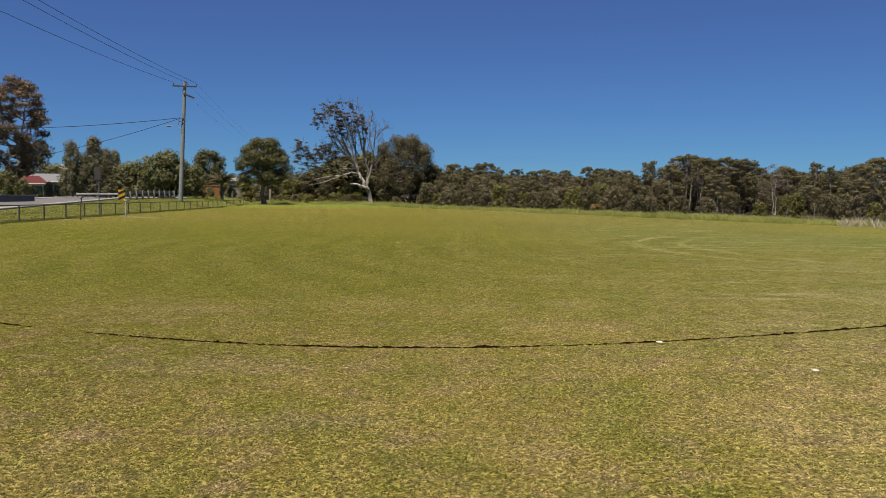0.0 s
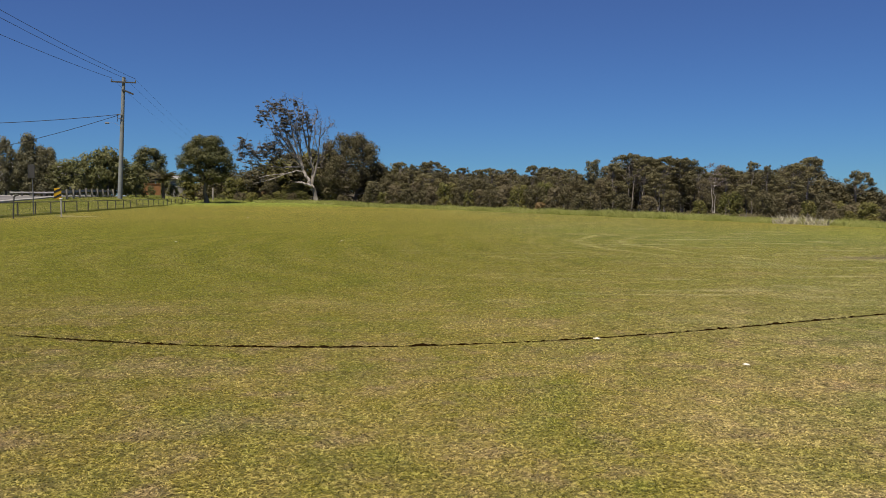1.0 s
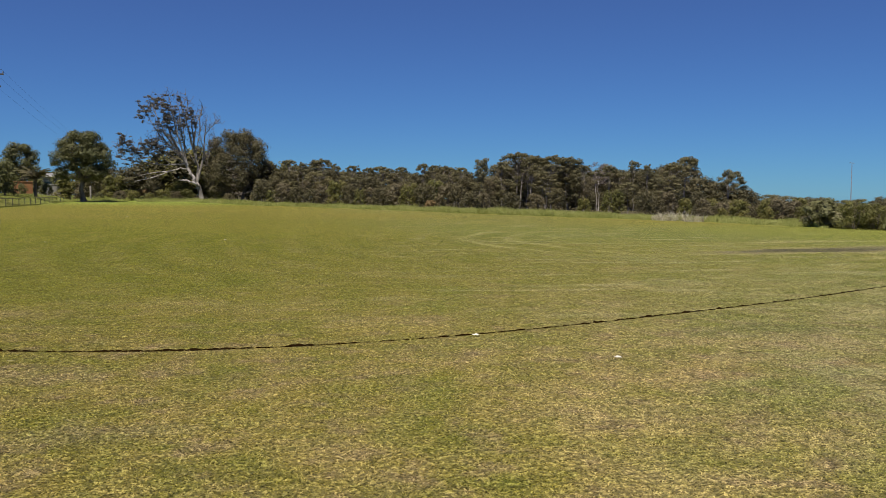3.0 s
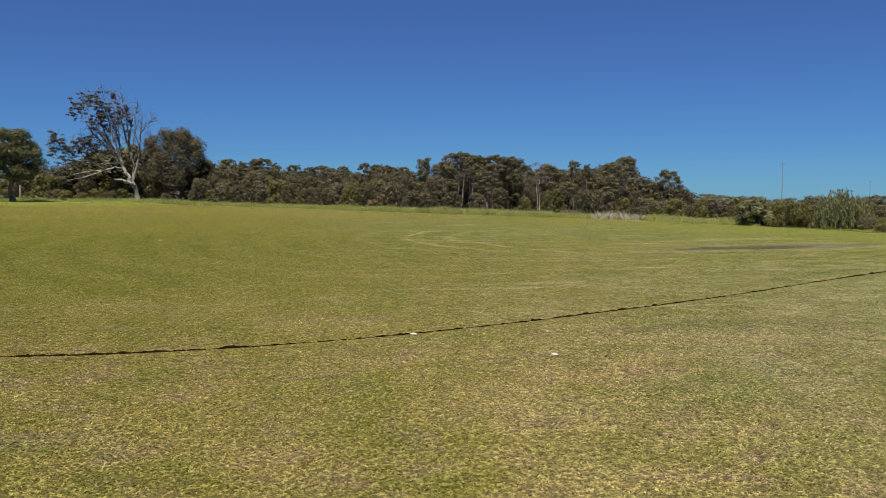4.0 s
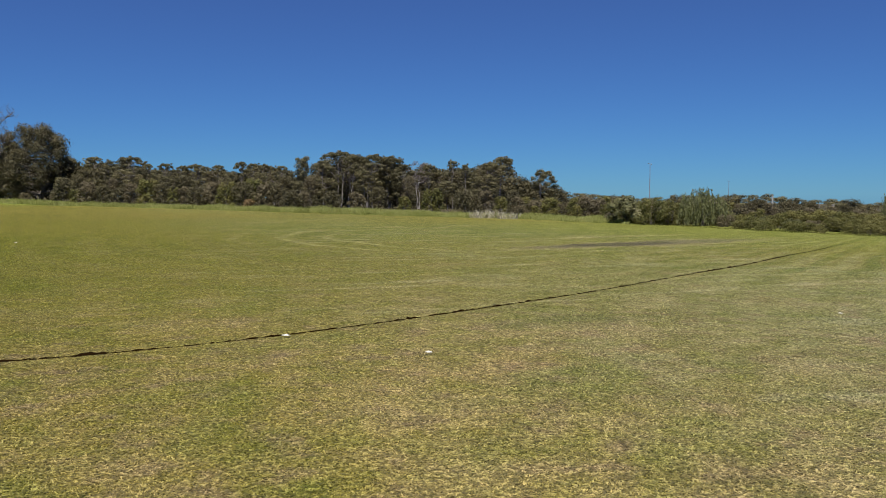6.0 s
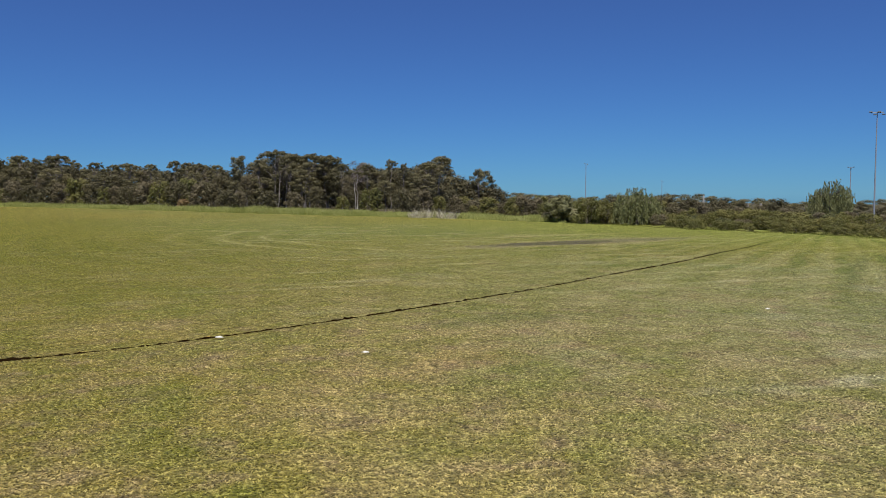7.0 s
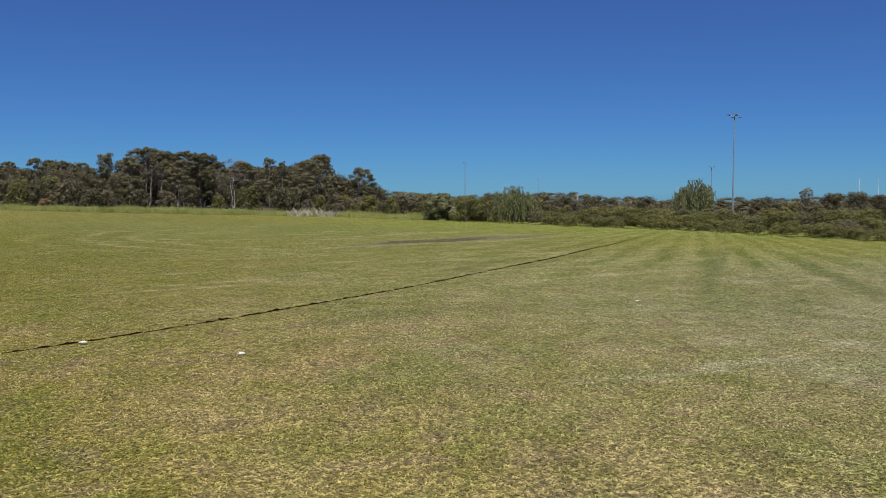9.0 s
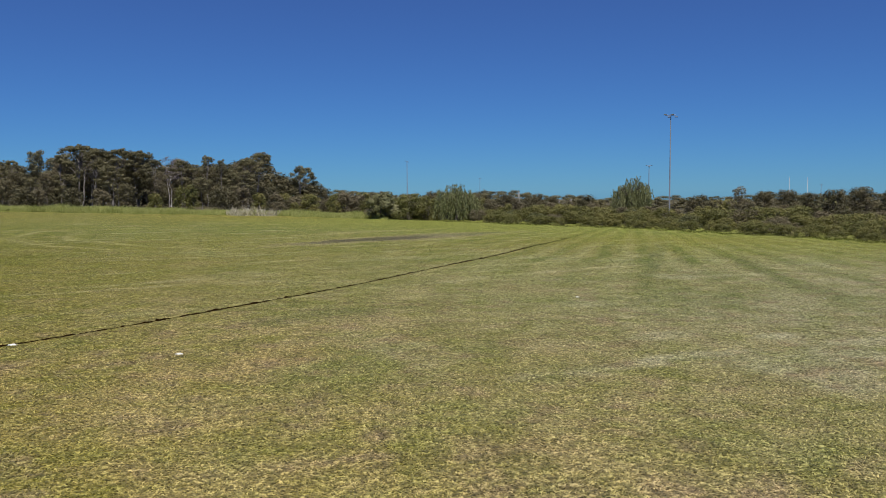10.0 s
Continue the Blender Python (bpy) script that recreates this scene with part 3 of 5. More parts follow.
def leaf_mesh(name, clumps, per, size, rng, mat, droop=0.3, shell=0.55, aspect=0.62):
    """Leaf sprays in clumps: clumps is rows of x, y, z, rx, ry, rz. Each spray faces outwards from its clump."""
    cl = np.asarray(clumps, float)
    vol = (cl[:, 3] * cl[:, 4] * cl[:, 5]) ** (2.0 / 3.0)
    cnt = np.maximum(8, (per * 1.45 * vol / vol.mean())).astype(int)
    idx = np.repeat(np.arange(len(cl)), cnt)
    n = len(idx)
    d = rng.normal(size=(n, 3))
    d[:, 2] += 0.25
    d /= np.linalg.norm(d, axis=1)[:, None]
    r = shell + (1 - shell) * rng.random(n) ** 0.6
    r = np.where(rng.random(n) < 0.20, rng.random(n), r)
    r *= 1 + 0.13 * rng.normal(size=n)
    c = cl[idx, :3] + d * r[:, None] * cl[idx, 3:]
    nrm = d / cl[idx, 3:] * cl[idx, 3:4] + np.array([0, 0, 0.15]) + rng.normal(0, 0.24, (n, 3))
    nrm /= np.linalg.norm(nrm, axis=1)[:, None]
    u = np.cross(nrm, rng.normal(size=(n, 3)))
    u[:, 2] -= droop * 0.5
    u -= nrm * (u * nrm).sum(1)[:, None]
    u /= np.linalg.norm(u, axis=1)[:, None] + 1e-9
    w = np.cross(nrm, u)
    s = 0.86 * size * (0.6 + 0.8 * rng.random(n))[:, None]
    v = np.stack([c - u * s * 0.5 - w * s * aspect * 0.55, c + u * s * 0.6, c - u * s * 0.35 + w * s * aspect * 0.65], 1)
    return mesh_np(name, v.reshape(-1, 3), np.arange(3 * n).reshape(n, 3), mat)


def build_tree(name, seed, mat, bark, label, category="tree", trunk_h=0.4, width=0.6, clumps=16, per=170, size=0.3,
               H=8.0, flat=0.6, droop=0.3, stems=1, lean=0.0, low=0.35, radius=0.14, csize=0.2, shape="dome", lobes=0.0):
    """A tree of height H, at the origin: tapered stems, limbs that carry the clumps, and a crown of leaf sprays."""
    rng = np.random.default_rng(seed)
    W = width * H
    th = trunk_h * H
    root = thing(name, Matrix.Identity(4), label, category)
    paths, cl = [], []
    tips = []
    for s in range(stems):
        a = rng.random() * 2 * pi
        sp = 0.0 if stems == 1 else 0.10 * W
        b0 = np.array([cos(a) * sp * 0.4, sin(a) * sp * 0.4, -0.15])
        top = np.array([cos(a) * sp * 2 + lean * H, sin(a) * sp * 2, H * (0.80 + 0.08 * rng.random())])
        p = bent(b0, top, 9, 0.018, rng)
        rr = radius * np.linspace(1.0, 0.22, 9)
        rr[0] *= 1.45
        paths.append((p, rr))
        tips.append(p)
    for i in range(clumps):
        st = tips[i % stems]
        f = (i + 0.5) / clumps
        z = H * (low + (1 - low - csize * 0.55) * (f ** 0.85))
        if shape == "dome":
            env = sqrt(max(0.05, 1 - ((z / H - low) / (1.0 - low)) ** 2.2)) * (0.55 + 0.45 * min(1, (z / H - low) / 0.15 + 0.4))
        elif shape == "cone":
            env = max(0.12, 1.05 - (z / H - low) / (1.0 - low)) ** 0.8
        else:
            env = 0.45 + 0.55 * min(1, (z / H - low) / 0.35)
            if z > 0.85 * H:
                env *= 0.65
        a = i * 2.399 + rng.normal(0, 0.35)
        env *= 1 + lobes * noise.noise(Vector((cos(a) * 1.7 + seed, sin(a) * 1.7, z / H * 4.0)))
        rad = W * 0.5 * env * (0.35 + 0.6 * sqrt(rng.random()))
        c = np.array([cos(a) * rad + lean * z, sin(a) * rad, z])
        k = csize * H * (0.75 + 0.5 * rng.random())
        cl.append((*c, k * 1.05, k * 1.05, k * flat))
        j = int(np.clip(np.searchsorted(st[:, 2], z - 0.16 * H) , 1, 8))
        lim = bent(st[j], c, 4, 0.045, rng)
        r0 = radius * (0.5 - 0.03 * j)
        paths.append((lim, np.linspace(r0, r0 * 0.2, 4)))
    part("trunk", tube_mesh(name + "_trunk", paths, bark, 4), bark, root)
    part("crown", leaf_mesh(name + "_crown", cl, per, size, rng, mat, droop), mat, root)
    return root


def place(ob, az, d, h, H, rot=0.0, wide=1.0, sink=0.0):
    """Copy a tree built H high, to the bearing az and distance d, h metres high."""
    x, y = polar(az, d)
    s = h / H
    m = Matrix.Translation((x, y, gz(x, y) - sink)) @ Matrix.Rotation(rot, 4, 'Z') @ Matrix.Diagonal((s * wide, s * wide, s, 1))
    return copy_thing(ob, m)


def drop(ob):
    for o in (*ob.children_recursive, ob):
        bpy.data.objects.remove(o)


def top_h(az, d, el):
    """Height of a thing at that bearing and distance whose top stands el degrees over the eye's level."""
    x, y = polar(az, d)
    return 1.12 + d * tan(radians(el)) - gz(x, y)

# ---------------------------------------------------------------- ground
AZ_E = [-40, -12, -6, -3, 0.6, 4.5, 8.3, 12, 15.7, 19.3, 22.7, 28, 33, 36.5, 40, 44, 48, 52, 55.4, 59, 62.2, 67.4, 80]
D_E = [104, 104, 104, 96, 83, 74, 65, 59, 54, 51, 48.5, 45, 41, 39, 36.5, 33.3, 31.8, 30.5, 28.2, 26.6, 25.3, 23, 20]


def edge_d(az):
    """Distance at which the mown field ends, by bearing."""
    return np.interp(az, AZ_E, D_E)


def build_ground():
    rings = np.concatenate([np.linspace(0.6, 12, 40), np.geomspace(12.6, 130, 90), np.geomspace(135, 4500, 46)])
    ns = 288
    a = np.arange(ns) * 2 * pi / ns
    R, A = np.meshgrid(rings, a, indexing="ij")
    X, Y = R * np.sin(A), R * np.cos(A)
    v = np.stack([X, Y, ground_z(X, Y)], -1).reshape(-1, 3)
    v = np.concatenate([v, [[0, 0, gz(0, 0)]]])
    i, j = np.meshgrid(np.arange(len(rings) - 1), np.arange(ns), indexing="ij")
    k = (j + 1) % ns
    f = np.stack([i * ns + j, i * ns + k, (i + 1) * ns + k, (i + 1) * ns + j], -1).reshape(-1, 4)
    cap = np.array([[len(v) - 1, q, (q + 1) % ns, len(v) - 1] for q in range(ns)])
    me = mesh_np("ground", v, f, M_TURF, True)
    g = new("ground", me)
    bm = bmesh.new()
    bm.from_mesh(me)
    bm.verts.ensure_lookup_table()
    for q in range(ns):
        bm.faces.new((bm.verts[len(v) - 1], bm.verts[(q + 1) % ns], bm.verts[q]))
    bmesh.ops.recalc_face_normals(bm, faces=bm.faces)
    bm.to_mesh(me)
    bm.free()
    return tagged(g, "mown green and straw-coloured turf of a playing field", "ground", kind="structure")


GROUND = build_ground()


def crack_y(x):
    """The line of the long soil crack across the field."""
    u = np.asarray(x, float) / 0.72
    y = 8.83 + 0.56 * (np.sqrt((u + 0.3) ** 2 + 31.4) - 5.6) + 0.06 * u + np.where(u < 0, 0.02 * u * u, 0.0)
    return 0.72 * y


CRACK_X = np.arange(-7.0, 21.0, 0.035)
CRACK_W = np.clip(1 + 0.45 * np.random.default_rng(6).normal(size=len(CRACK_X)), 0.2, 2.0)
CRACK_W *= np.interp(CRACK_X, np.arange(-7.0, 21.5, 0.4), 0.8 + 0.4 * np.random.default_rng(7).random(72))


def crack_half(x):
    x = np.asarray(x, float)
    w = (0.0118 + 0.0018 * smooth(1.0, 4.0, x)) * np.interp(x, CRACK_X, CRACK_W)
    gap = smooth(-3.60, -3.50, x) * smooth(-2.96, -3.04, x)
    return np.maximum(w * (1 - 0.97 * gap), 0.0008) * (0.7 + 0.3 * smooth(-4.5, -2.5, x)) * (1 + 0.25 * smooth(6, 12, x)) * (1 - 0.75 * smooth(12, 20.3, x))


def build_crack():
    """The crack as a strip on the turf, the shade of its depth put into the colour, and its far lip, which stands a
    finger's width above the near one.
    """
    x = np.concatenate([np.arange(-6.5, 6, 0.025), np.arange(6, 20.5, 0.06)])
    rng = np.random.default_rng(4)
    y = crack_y(x) + rng.normal(0, 0.006, len(x))
    w = crack_half(x)
    L = np.hypot(np.gradient(x), np.gradient(y))
    nx, ny = -np.gradient(y) / L, np.gradient(x) / L
    rows = []
    for s, dz in ((-1.0, 0.004), (0.2, 0.005), (0.75, 0.017), (1.5, 0.004)):
        k = w * s * (1 + 0.12 * rng.normal(size=len(x)))
        px, py = x + nx * k, y + ny * k
        lip = dz * (1 + 0.25 * rng.normal(size=len(x))) * np.clip(w / 0.03, 0, 1.3)
        rows.append(np.stack([px, py, ground_z(px, py) + np.maximum(lip, 0.003)], 1))
    v = np.concatenate(rows)
    n = len(x)
    i = np.arange(n - 1)
    f = np.concatenate([np.stack([r * n + i, r * n + i + 1, (r + 1) * n + i + 1, (r + 1) * n + i], 1) for r in range(3)])
    return tagged(new("soil_crack", mesh_np("soil_crack", v, f, M_SHADED_SOIL)),
                  "long narrow dark soil crack across the dry turf", "ground crack", kind="structure")


build_crack()


def blades(x, y, h, w, lean, rng, z=None):
    """One leaning blade for each place."""
    n = len(x)
    z = ground_z(x, y) if z is None else z
    a = rng.uniform(0, 2 * pi, n)
    b = rng.uniform(0, 2 * pi, n)
    hh = h * (0.5 + rng.random(n))
    ww = w * (0.6 + 0.8 * rng.random(n)) * 0.5
    le = lean * hh * (0.3 + rng.random(n))
    p = np.stack([x, y, z - 0.003], 1)
    s = np.stack([np.cos(a) * ww, np.sin(a) * ww, np.zeros(n)], 1)
    t = p + np.stack([np.cos(b) * le, np.sin(b) * le, hh], 1)
    v = np.stack([p - s, p + s, t], 1).reshape(-1, 3)
    return v, np.arange(3 * n).reshape(n, 3)


def lying_blades(x, y, reach, w, rise, rng):
    """One low arching blade for each place, broad at its middle: two faces, root to tip."""
    n = len(x)
    a = rng.uniform(0, 2 * pi, n)
    ln = reach * (0.5 + rng.random(n))
    up = rise * (0.4 + 1.2 * rng.random(n))
    hw = w * (0.6 + 0.8 * rng.random(n)) * 0.5
    root = np.stack([x, y, ground_z(x, y) - 0.001], 1)
    run = np.stack([np.cos(a), np.sin(a), np.zeros(n)], 1) * ln[:, None]
    side = np.stack([-np.sin(a), np.cos(a), np.zeros(n)], 1) * hw[:, None]
    high = np.stack([np.zeros(n), np.zeros(n), up], 1)
    v = np.stack([root, root + run * 0.5 + side + high, root + run + high * 0.7, root + run * 0.5 - side + high], 1)
    return v.reshape(-1, 3), np.arange(4 * n).reshape(n, 4)


def build_turf():
    """Lying blades over the near turf, shorter and sparser ones further out."""
    rng = np.random.default_rng(11)
    vs, fs, base = [], [], 0
    for n, a0, a1, dn, df, reach, w, rise in ((400000, -36, 76, 2.3, 9.5, (0.0175, 0.30), (0.0019, 0.75), (0.0055, 0.10)), (270000, -36, 76, 5.5, 30.0, (0.0085, 0.70), (0.0014, 0.92), (0.0032, 0.0)),
                                              (110000, 70, 330, 0.8, 14.0, (0.0175, 0.30), (0.0034, 0.6), (0.0055, 0.10))):
        az = np.radians(rng.uniform(a0, a1, n) + rng.normal(0, 2.5, n))
        d = np.exp(rng.uniform(np.log(dn), np.log(df), n))
        x, y = d * np.sin(az), d * np.cos(az)
        off = y - crack_y(x)
        wid = crack_half(x)
        sx_, sy_ = x - 10.3, y - 16.5                  # the worn strip carries no grass
        along = sx_ * 0.963 + sy_ * 0.270
        bald = (np.abs(-sx_ * 0.270 + sy_ * 0.963) < 1.05 - 0.06 * along) & (along > -0.4) & (along < 8.0)
        keep = ((off > wid * 1.15) | (off < -wid * 0.85 - 0.00045 * d ** 2)) & ~bald & (rng.random(n) > smooth(df * 0.33, df, d))
        x, y, d = x[keep], y[keep], d[keep]
        v, f = lying_blades(x, y, reach[0] * d ** reach[1], w[0] * d ** w[1], rise[0] * d ** rise[1], rng)
        vs.append(v)
        fs.append(f + base)
        base += len(v)
    ob = new("turf_grass", mesh_np("turf_grass", np.concatenate(vs), np.concatenate(fs), M_BLADE))
    return tagged(ob, "short dry couch grass blades, green and straw mixed", "grass", kind="stuff")


build_turf()


def build_reeds(name, n, a0, a1, back, h, w, mat, label, seed, front=0.0, dens=0.55):
    rng = np.random.default_rng(seed)
    az = rng.uniform(a0, a1, n)
    d = edge_d(az) + front + back * rng.random(n) ** 1.2 + 0.8 * np.sin(az * 3.1) * rng.random(n)
    x, y = d * np.sin(np.radians(az)), d * np.cos(np.radians(az))
    clump = np.array([noise.noise(Vector((float(p) * dens, float(q) * dens, 0))) for p, q in zip(x, y)])
    hh = h * (0.75 + 0.7 * clump) * (np.interp(az, [17, 25], [1.0, 0.65]) if a0 < 0 else 1.0)
    v, f = blades(x, y, np.maximum(hh, 0.3 * h), w, 0.75, rng)
    return tagged(new(name, mesh_np(name, v, f, mat)), label, "grass", kind="stuff")


build_reeds("reed_bank", 150000, -3, 36, 6.0, 0.34, 0.018, M_REED, "tall green reeds along the edge of the mown field", 21)
build_reeds("rough_grass", 24000, -17, -9, 14.0, 0.26, 0.05, M_REED, "rough bright green grass on the rise below the trees", 22, 4.0)
build_reeds("rough_grass", 20000, -9, 0, 11.0, 0.32, 0.05, M_REED, "rough bright green grass under the old gum", 25, -2.0)
build_reeds("dry_reeds", 900, 25.3, 28.6, 0.9, 0.40, 0.035, M_DRYREED, "bleached dead reeds standing in the green bank", 23, -0.2, 2.0)
build_reeds("edge_grass", 6000, 36, 72, 0.8, 0.045, 0.02, M_VERGE, "uncut grass along the foot of the scrub", 24, -0.4)

def build_verge():
    """Longer grass under the fence and over the road bank."""
    g = np.random.default_rng(27)
    n = 30000
    y = g.uniform(24, 112, n)
    off = np.where(g.random(n) < 0.3, g.normal(0, 0.25, n), g.uniform(0, 7.4, n))
    x = fence_x(y) - off
    v, f = blades(x, y, np.where(np.abs(off) < 0.5, 0.09, 0.05), 0.035, 0.5, g)
    return tagged(new("verge_grass", mesh_np("verge_grass", v, f, M_VERGE)), "longer green grass under the fence and on the road bank", "grass", kind="stuff")


build_verge()


def bare_patch(x, y, rx, ry, seed):
    """A worn patch of dry earth with an uneven outline."""
    n = 40
    a = np.arange(n) * 2 * pi / n
    k = np.array([1 + 0.45 * noise.noise(Vector((cos(t) * 1.6 + seed, sin(t) * 1.6, seed))) for t in a])
    px, py = x + rx * k * np.cos(a), y + ry * k * np.sin(a)
    v = np.stack([px, py, ground_z(px, py) + 0.02], 1)
    v = np.concatenate([v, [[x, y, gz(x, y) + 0.03]]])
    f = np.array([(i, (i + 1) % n, n) for i in range(n)])
    return tagged(new("bare_patch", mesh_np("bare_patch", v, f, M_DUST)), "pale worn patch of dry earth beside the fence", "bare ground", "bare patches", "structure")


for x_, y_, rx_, ry_ in ((-16.4, 45.6, 1.1, 0.9), (-18.6, 43.5, 0.6, 0.7), (-17.6, 46.6, 0.5, 0.8), (-18.2, 40.0, 0.3, 0.6)):
    bare_patch(x_, y_, rx_, ry_, x_ * 1.7)

# ---------------------------------------------------------------- trees: patterns
def build_umbrella(name, seed, H, W, n, q, mat, label, trunks=1, droop=0.35, low=0.62):
    """A tall gum with a bare pale stem and a flat-topped crown of separate leaf heads on spreading limbs."""
    g = np.random.default_rng(seed)
    root = thing(name, Matrix.Identity(4), label, "tree")
    paths, cl = [], []
    stems = []
    for k in range(trunks):
        a = g.random() * 2 * pi
        top = np.array([cos(a) * W * 0.12 * (trunks > 1), sin(a) * W * 0.12 * (trunks > 1), H * 0.78])
        p = bent((cos(a) * 0.1, sin(a) * 0.1, -0.15), top, 8, 0.014, g)
        paths.append((p, 0.0105 * H * np.linspace(1.25, 0.35, 8)))
        stems.append(p)
    for k in range(n):
        f = (k + 0.5) / n
        a = k * 2.399 + g.normal(0, 0.3)
        r = W * 0.5 * sqrt(f) * (0.8 + 0.3 * g.random())
        z = H * (0.95 - (0.95 - low) * f ** 1.6 * (0.4 + 0.6 * g.random()))
        c = np.array([cos(a) * r, sin(a) * r, z])
        st = stems[k % trunks]
        j = int(g.integers(4, 8))
        mid = st[j] * 0.45 + c * 0.55 + np.array([0, 0, 0.04 * H])
        lim = np.concatenate([bent(st[j], mid, 3, 0.03, g), bent(mid, c, 3, 0.03, g)[1:]])
        paths.append((lim, 0.0048 * H * np.linspace(1.0, 0.25, 5)))
        e = q * H * (0.7 + 0.6 * g.random())
        cl.append((*c, e, e, e * 0.58))
        for t in range(2):
            d = c + g.normal(0, e * 0.85, 3) * np.array([1, 1, 0.5])
            cl.append((*d, e * 0.55, e * 0.55, e * 0.36))
    part("trunk", tube_mesh(name + "_trunk", paths, M_GREYBARK, 5), M_GREYBARK, root)
    part("crown", leaf_mesh(name + "_crown", cl, 46, 0.027 * H, g, mat, droop, 0.7), mat, root)
    return root


GUM = [build_tree("gum_tree", 31 + i, M_GUM, M_GREYBARK, "olive-green gum tree with thin pale trunk in the bushland", trunk_h=0.4, width=w, clumps=c,
                  per=150, size=0.27, H=8, flat=0.50, droop=0.35, stems=s, low=lo, csize=0.118, radius=0.10, shape=sh)
       for i, (w, c, s, lo, sh) in enumerate(((0.64, 16, 1, 0.40, "dome"), (0.78, 20, 2, 0.34, "dome"), (0.54, 12, 1, 0.50, "open"), (0.70, 17, 2, 0.38, "open")))]
UMB = [build_umbrella("tall_gum_tree", 201, 8.0, 4.4, 16, 0.058, M_GUM, "tall gum with a flat-topped crown on a thin pale trunk"),
       build_umbrella("tall_gum_tree", 202, 8.0, 5.6, 20, 0.062, M_GUM, "wide flat-topped gum with forked pale trunk", 2),
       build_umbrella("tall_gum_tree", 203, 8.0, 3.0, 11, 0.062, M_CONIFER, "slim dark gum with a small high crown"),
       build_umbrella("tall_gum_tree", 204, 8.0, 4.6, 24, 0.064, M_GUM, "round-headed gum with pale limbs showing through", 2, 0.35, 0.45)]
GREYGUM = build_tree("gum_tree", 41, M_GREY, M_BARK, "thin grey-brown paperbark tree in the bushland", width=0.55, clumps=28, per=75, size=0.26, H=8,
                     flat=0.6, stems=2, low=0.38, csize=0.10, radius=0.1)
OAK = [build_tree("she_oak", 51 + i, M_OAK, M_BARK, "dark dense she-oak in the bushland", width=0.6, clumps=26, per=86, size=0.35, H=8, flat=0.9,
                  droop=0.5, stems=2, low=0.16, csize=0.12, radius=0.12) for i in range(2)]
BUSH = [build_tree("bush", 61 + i, m, M_BARK, lab, "bush", width=1.25, clumps=20, per=88, size=0.125, H=2, flat=0.8, stems=3, low=0.12, csize=0.2,
                   radius=0.03) for i, (m, lab) in enumerate((
                       (M_SCRUB, "leafy green bush in the scrub along the field"), (M_SCRUB, "dense green bush in the scrub along the field"),
                       (M_GREY, "twiggy grey-brown bush in the scrub along the field"), (M_DARK, "dark green bush in the scrub along the field")))]
SHRUB = [build_tree("shrub", 71 + i, m, M_BARK, lab, "shrub", width=0.85, clumps=22, per=52, size=0.31, H=4, flat=0.85, stems=3, low=0.08, csize=0.16,
                    radius=0.06) for i, (m, lab) in enumerate((
                        (M_OAK, "dark olive shrub at the bushland's edge"), (M_SCRUB, "olive-green shrub at the bushland's edge"),
                        (M_GREY, "grey-brown shrub at the bushland's edge"), (M_ROADSIDE, "leafy green shrub along the road")))]
rng = np.random.default_rng(5)


def rr(a, b):
    return float(rng.uniform(a, b))


# ---------------------------------------------------------------- bushland along the far side
SKY_A = [-1.5, 0.6, 1.2, 3.3, 4.1, 4.7, 5.6, 6.8, 8.3, 9.4, 10.0, 10.5, 11.3, 12.0, 13.5, 15.3, 16.4, 17.3, 18.0, 19.2, 20.2, 20.7, 21.6, 22.6, 23.1, 24.0, 24.9, 25.4, 26.1, 27.0, 28.0, 28.5]
SKY_E = [2.2, 2.27, 2.35, 2.35, 2.12, 1.74, 1.89, 1.97, 1.97, 1.89, 1.66, 2.12, 2.07, 1.85, 1.95, 2.39, 2.78, 2.92, 2.44, 2.64, 2.45, 2.01, 2.25, 2.24, 2.06, 2.29, 1.95, 1.83, 2.31, 2.58, 2.34, 1.82]


def back_d(az):
    return float(np.interp(az, [-2, 6, 13, 15, 20, 29], [128, 118, 108, 92, 88, 84]))


def bush_el(az):
    return float(np.interp(az, SKY_A, SKY_E))


def stand(pattern, az, d, el, wide, group="bushland trees", H=8):
    ob = place(pattern, az, d, top_h(az, d, el), H, rr(0, 6.28), wide)
    ob["group"] = group
    return ob


# dark depth of the wood
az = -1.4
i = 0
while az < 27.3:
    d = back_d(az) + rr(7, 13)
    stand(OAK[i % 2], az, d, bush_el(az) * (rr(0.72, 0.90) if abs(az - 13.8) > 0.9 else 0.6), rr(1.25, 1.6))
    az += rr(0.75, 1.0)
    i += 1
# the main rank
az = -1.2
i = 0
while az < 27.2:
    d = back_d(az) + rr(-5, 3)
    k = rr(0.70, 0.97) if abs(az - 13.8) > 0.9 else 0.62
    kind = [GUM[0], GUM[1], GREYGUM, GUM[3], OAK[0], GUM[1], GUM[2], GREYGUM, GUM[0], OAK[1]][i % 10]
    stand(kind, az, d, bush_el(az) * k, rr(0.8, 1.15))
    az += rr(0.6, 0.95)
    i += 1
# the middle storey
az = -1.0
i = 0
while az < 27.0:
    e = float(edge_d(az))
    d = e + (back_d(az) - e) * rr(0.35, 0.75)
    kind = [GUM[1], OAK[0], GUM[0], GREYGUM, GUM[3], OAK[1], GUM[2]][i % 7]
    if az < 14.5 or i % 3 == 0:
        stand(kind, az, d, bush_el(az) * rr(0.42, 0.78), rr(0.8, 1.2))
    az += rr(0.75, 1.1)
    i += 1
# shrubs in front
az = -1.0
i = 0
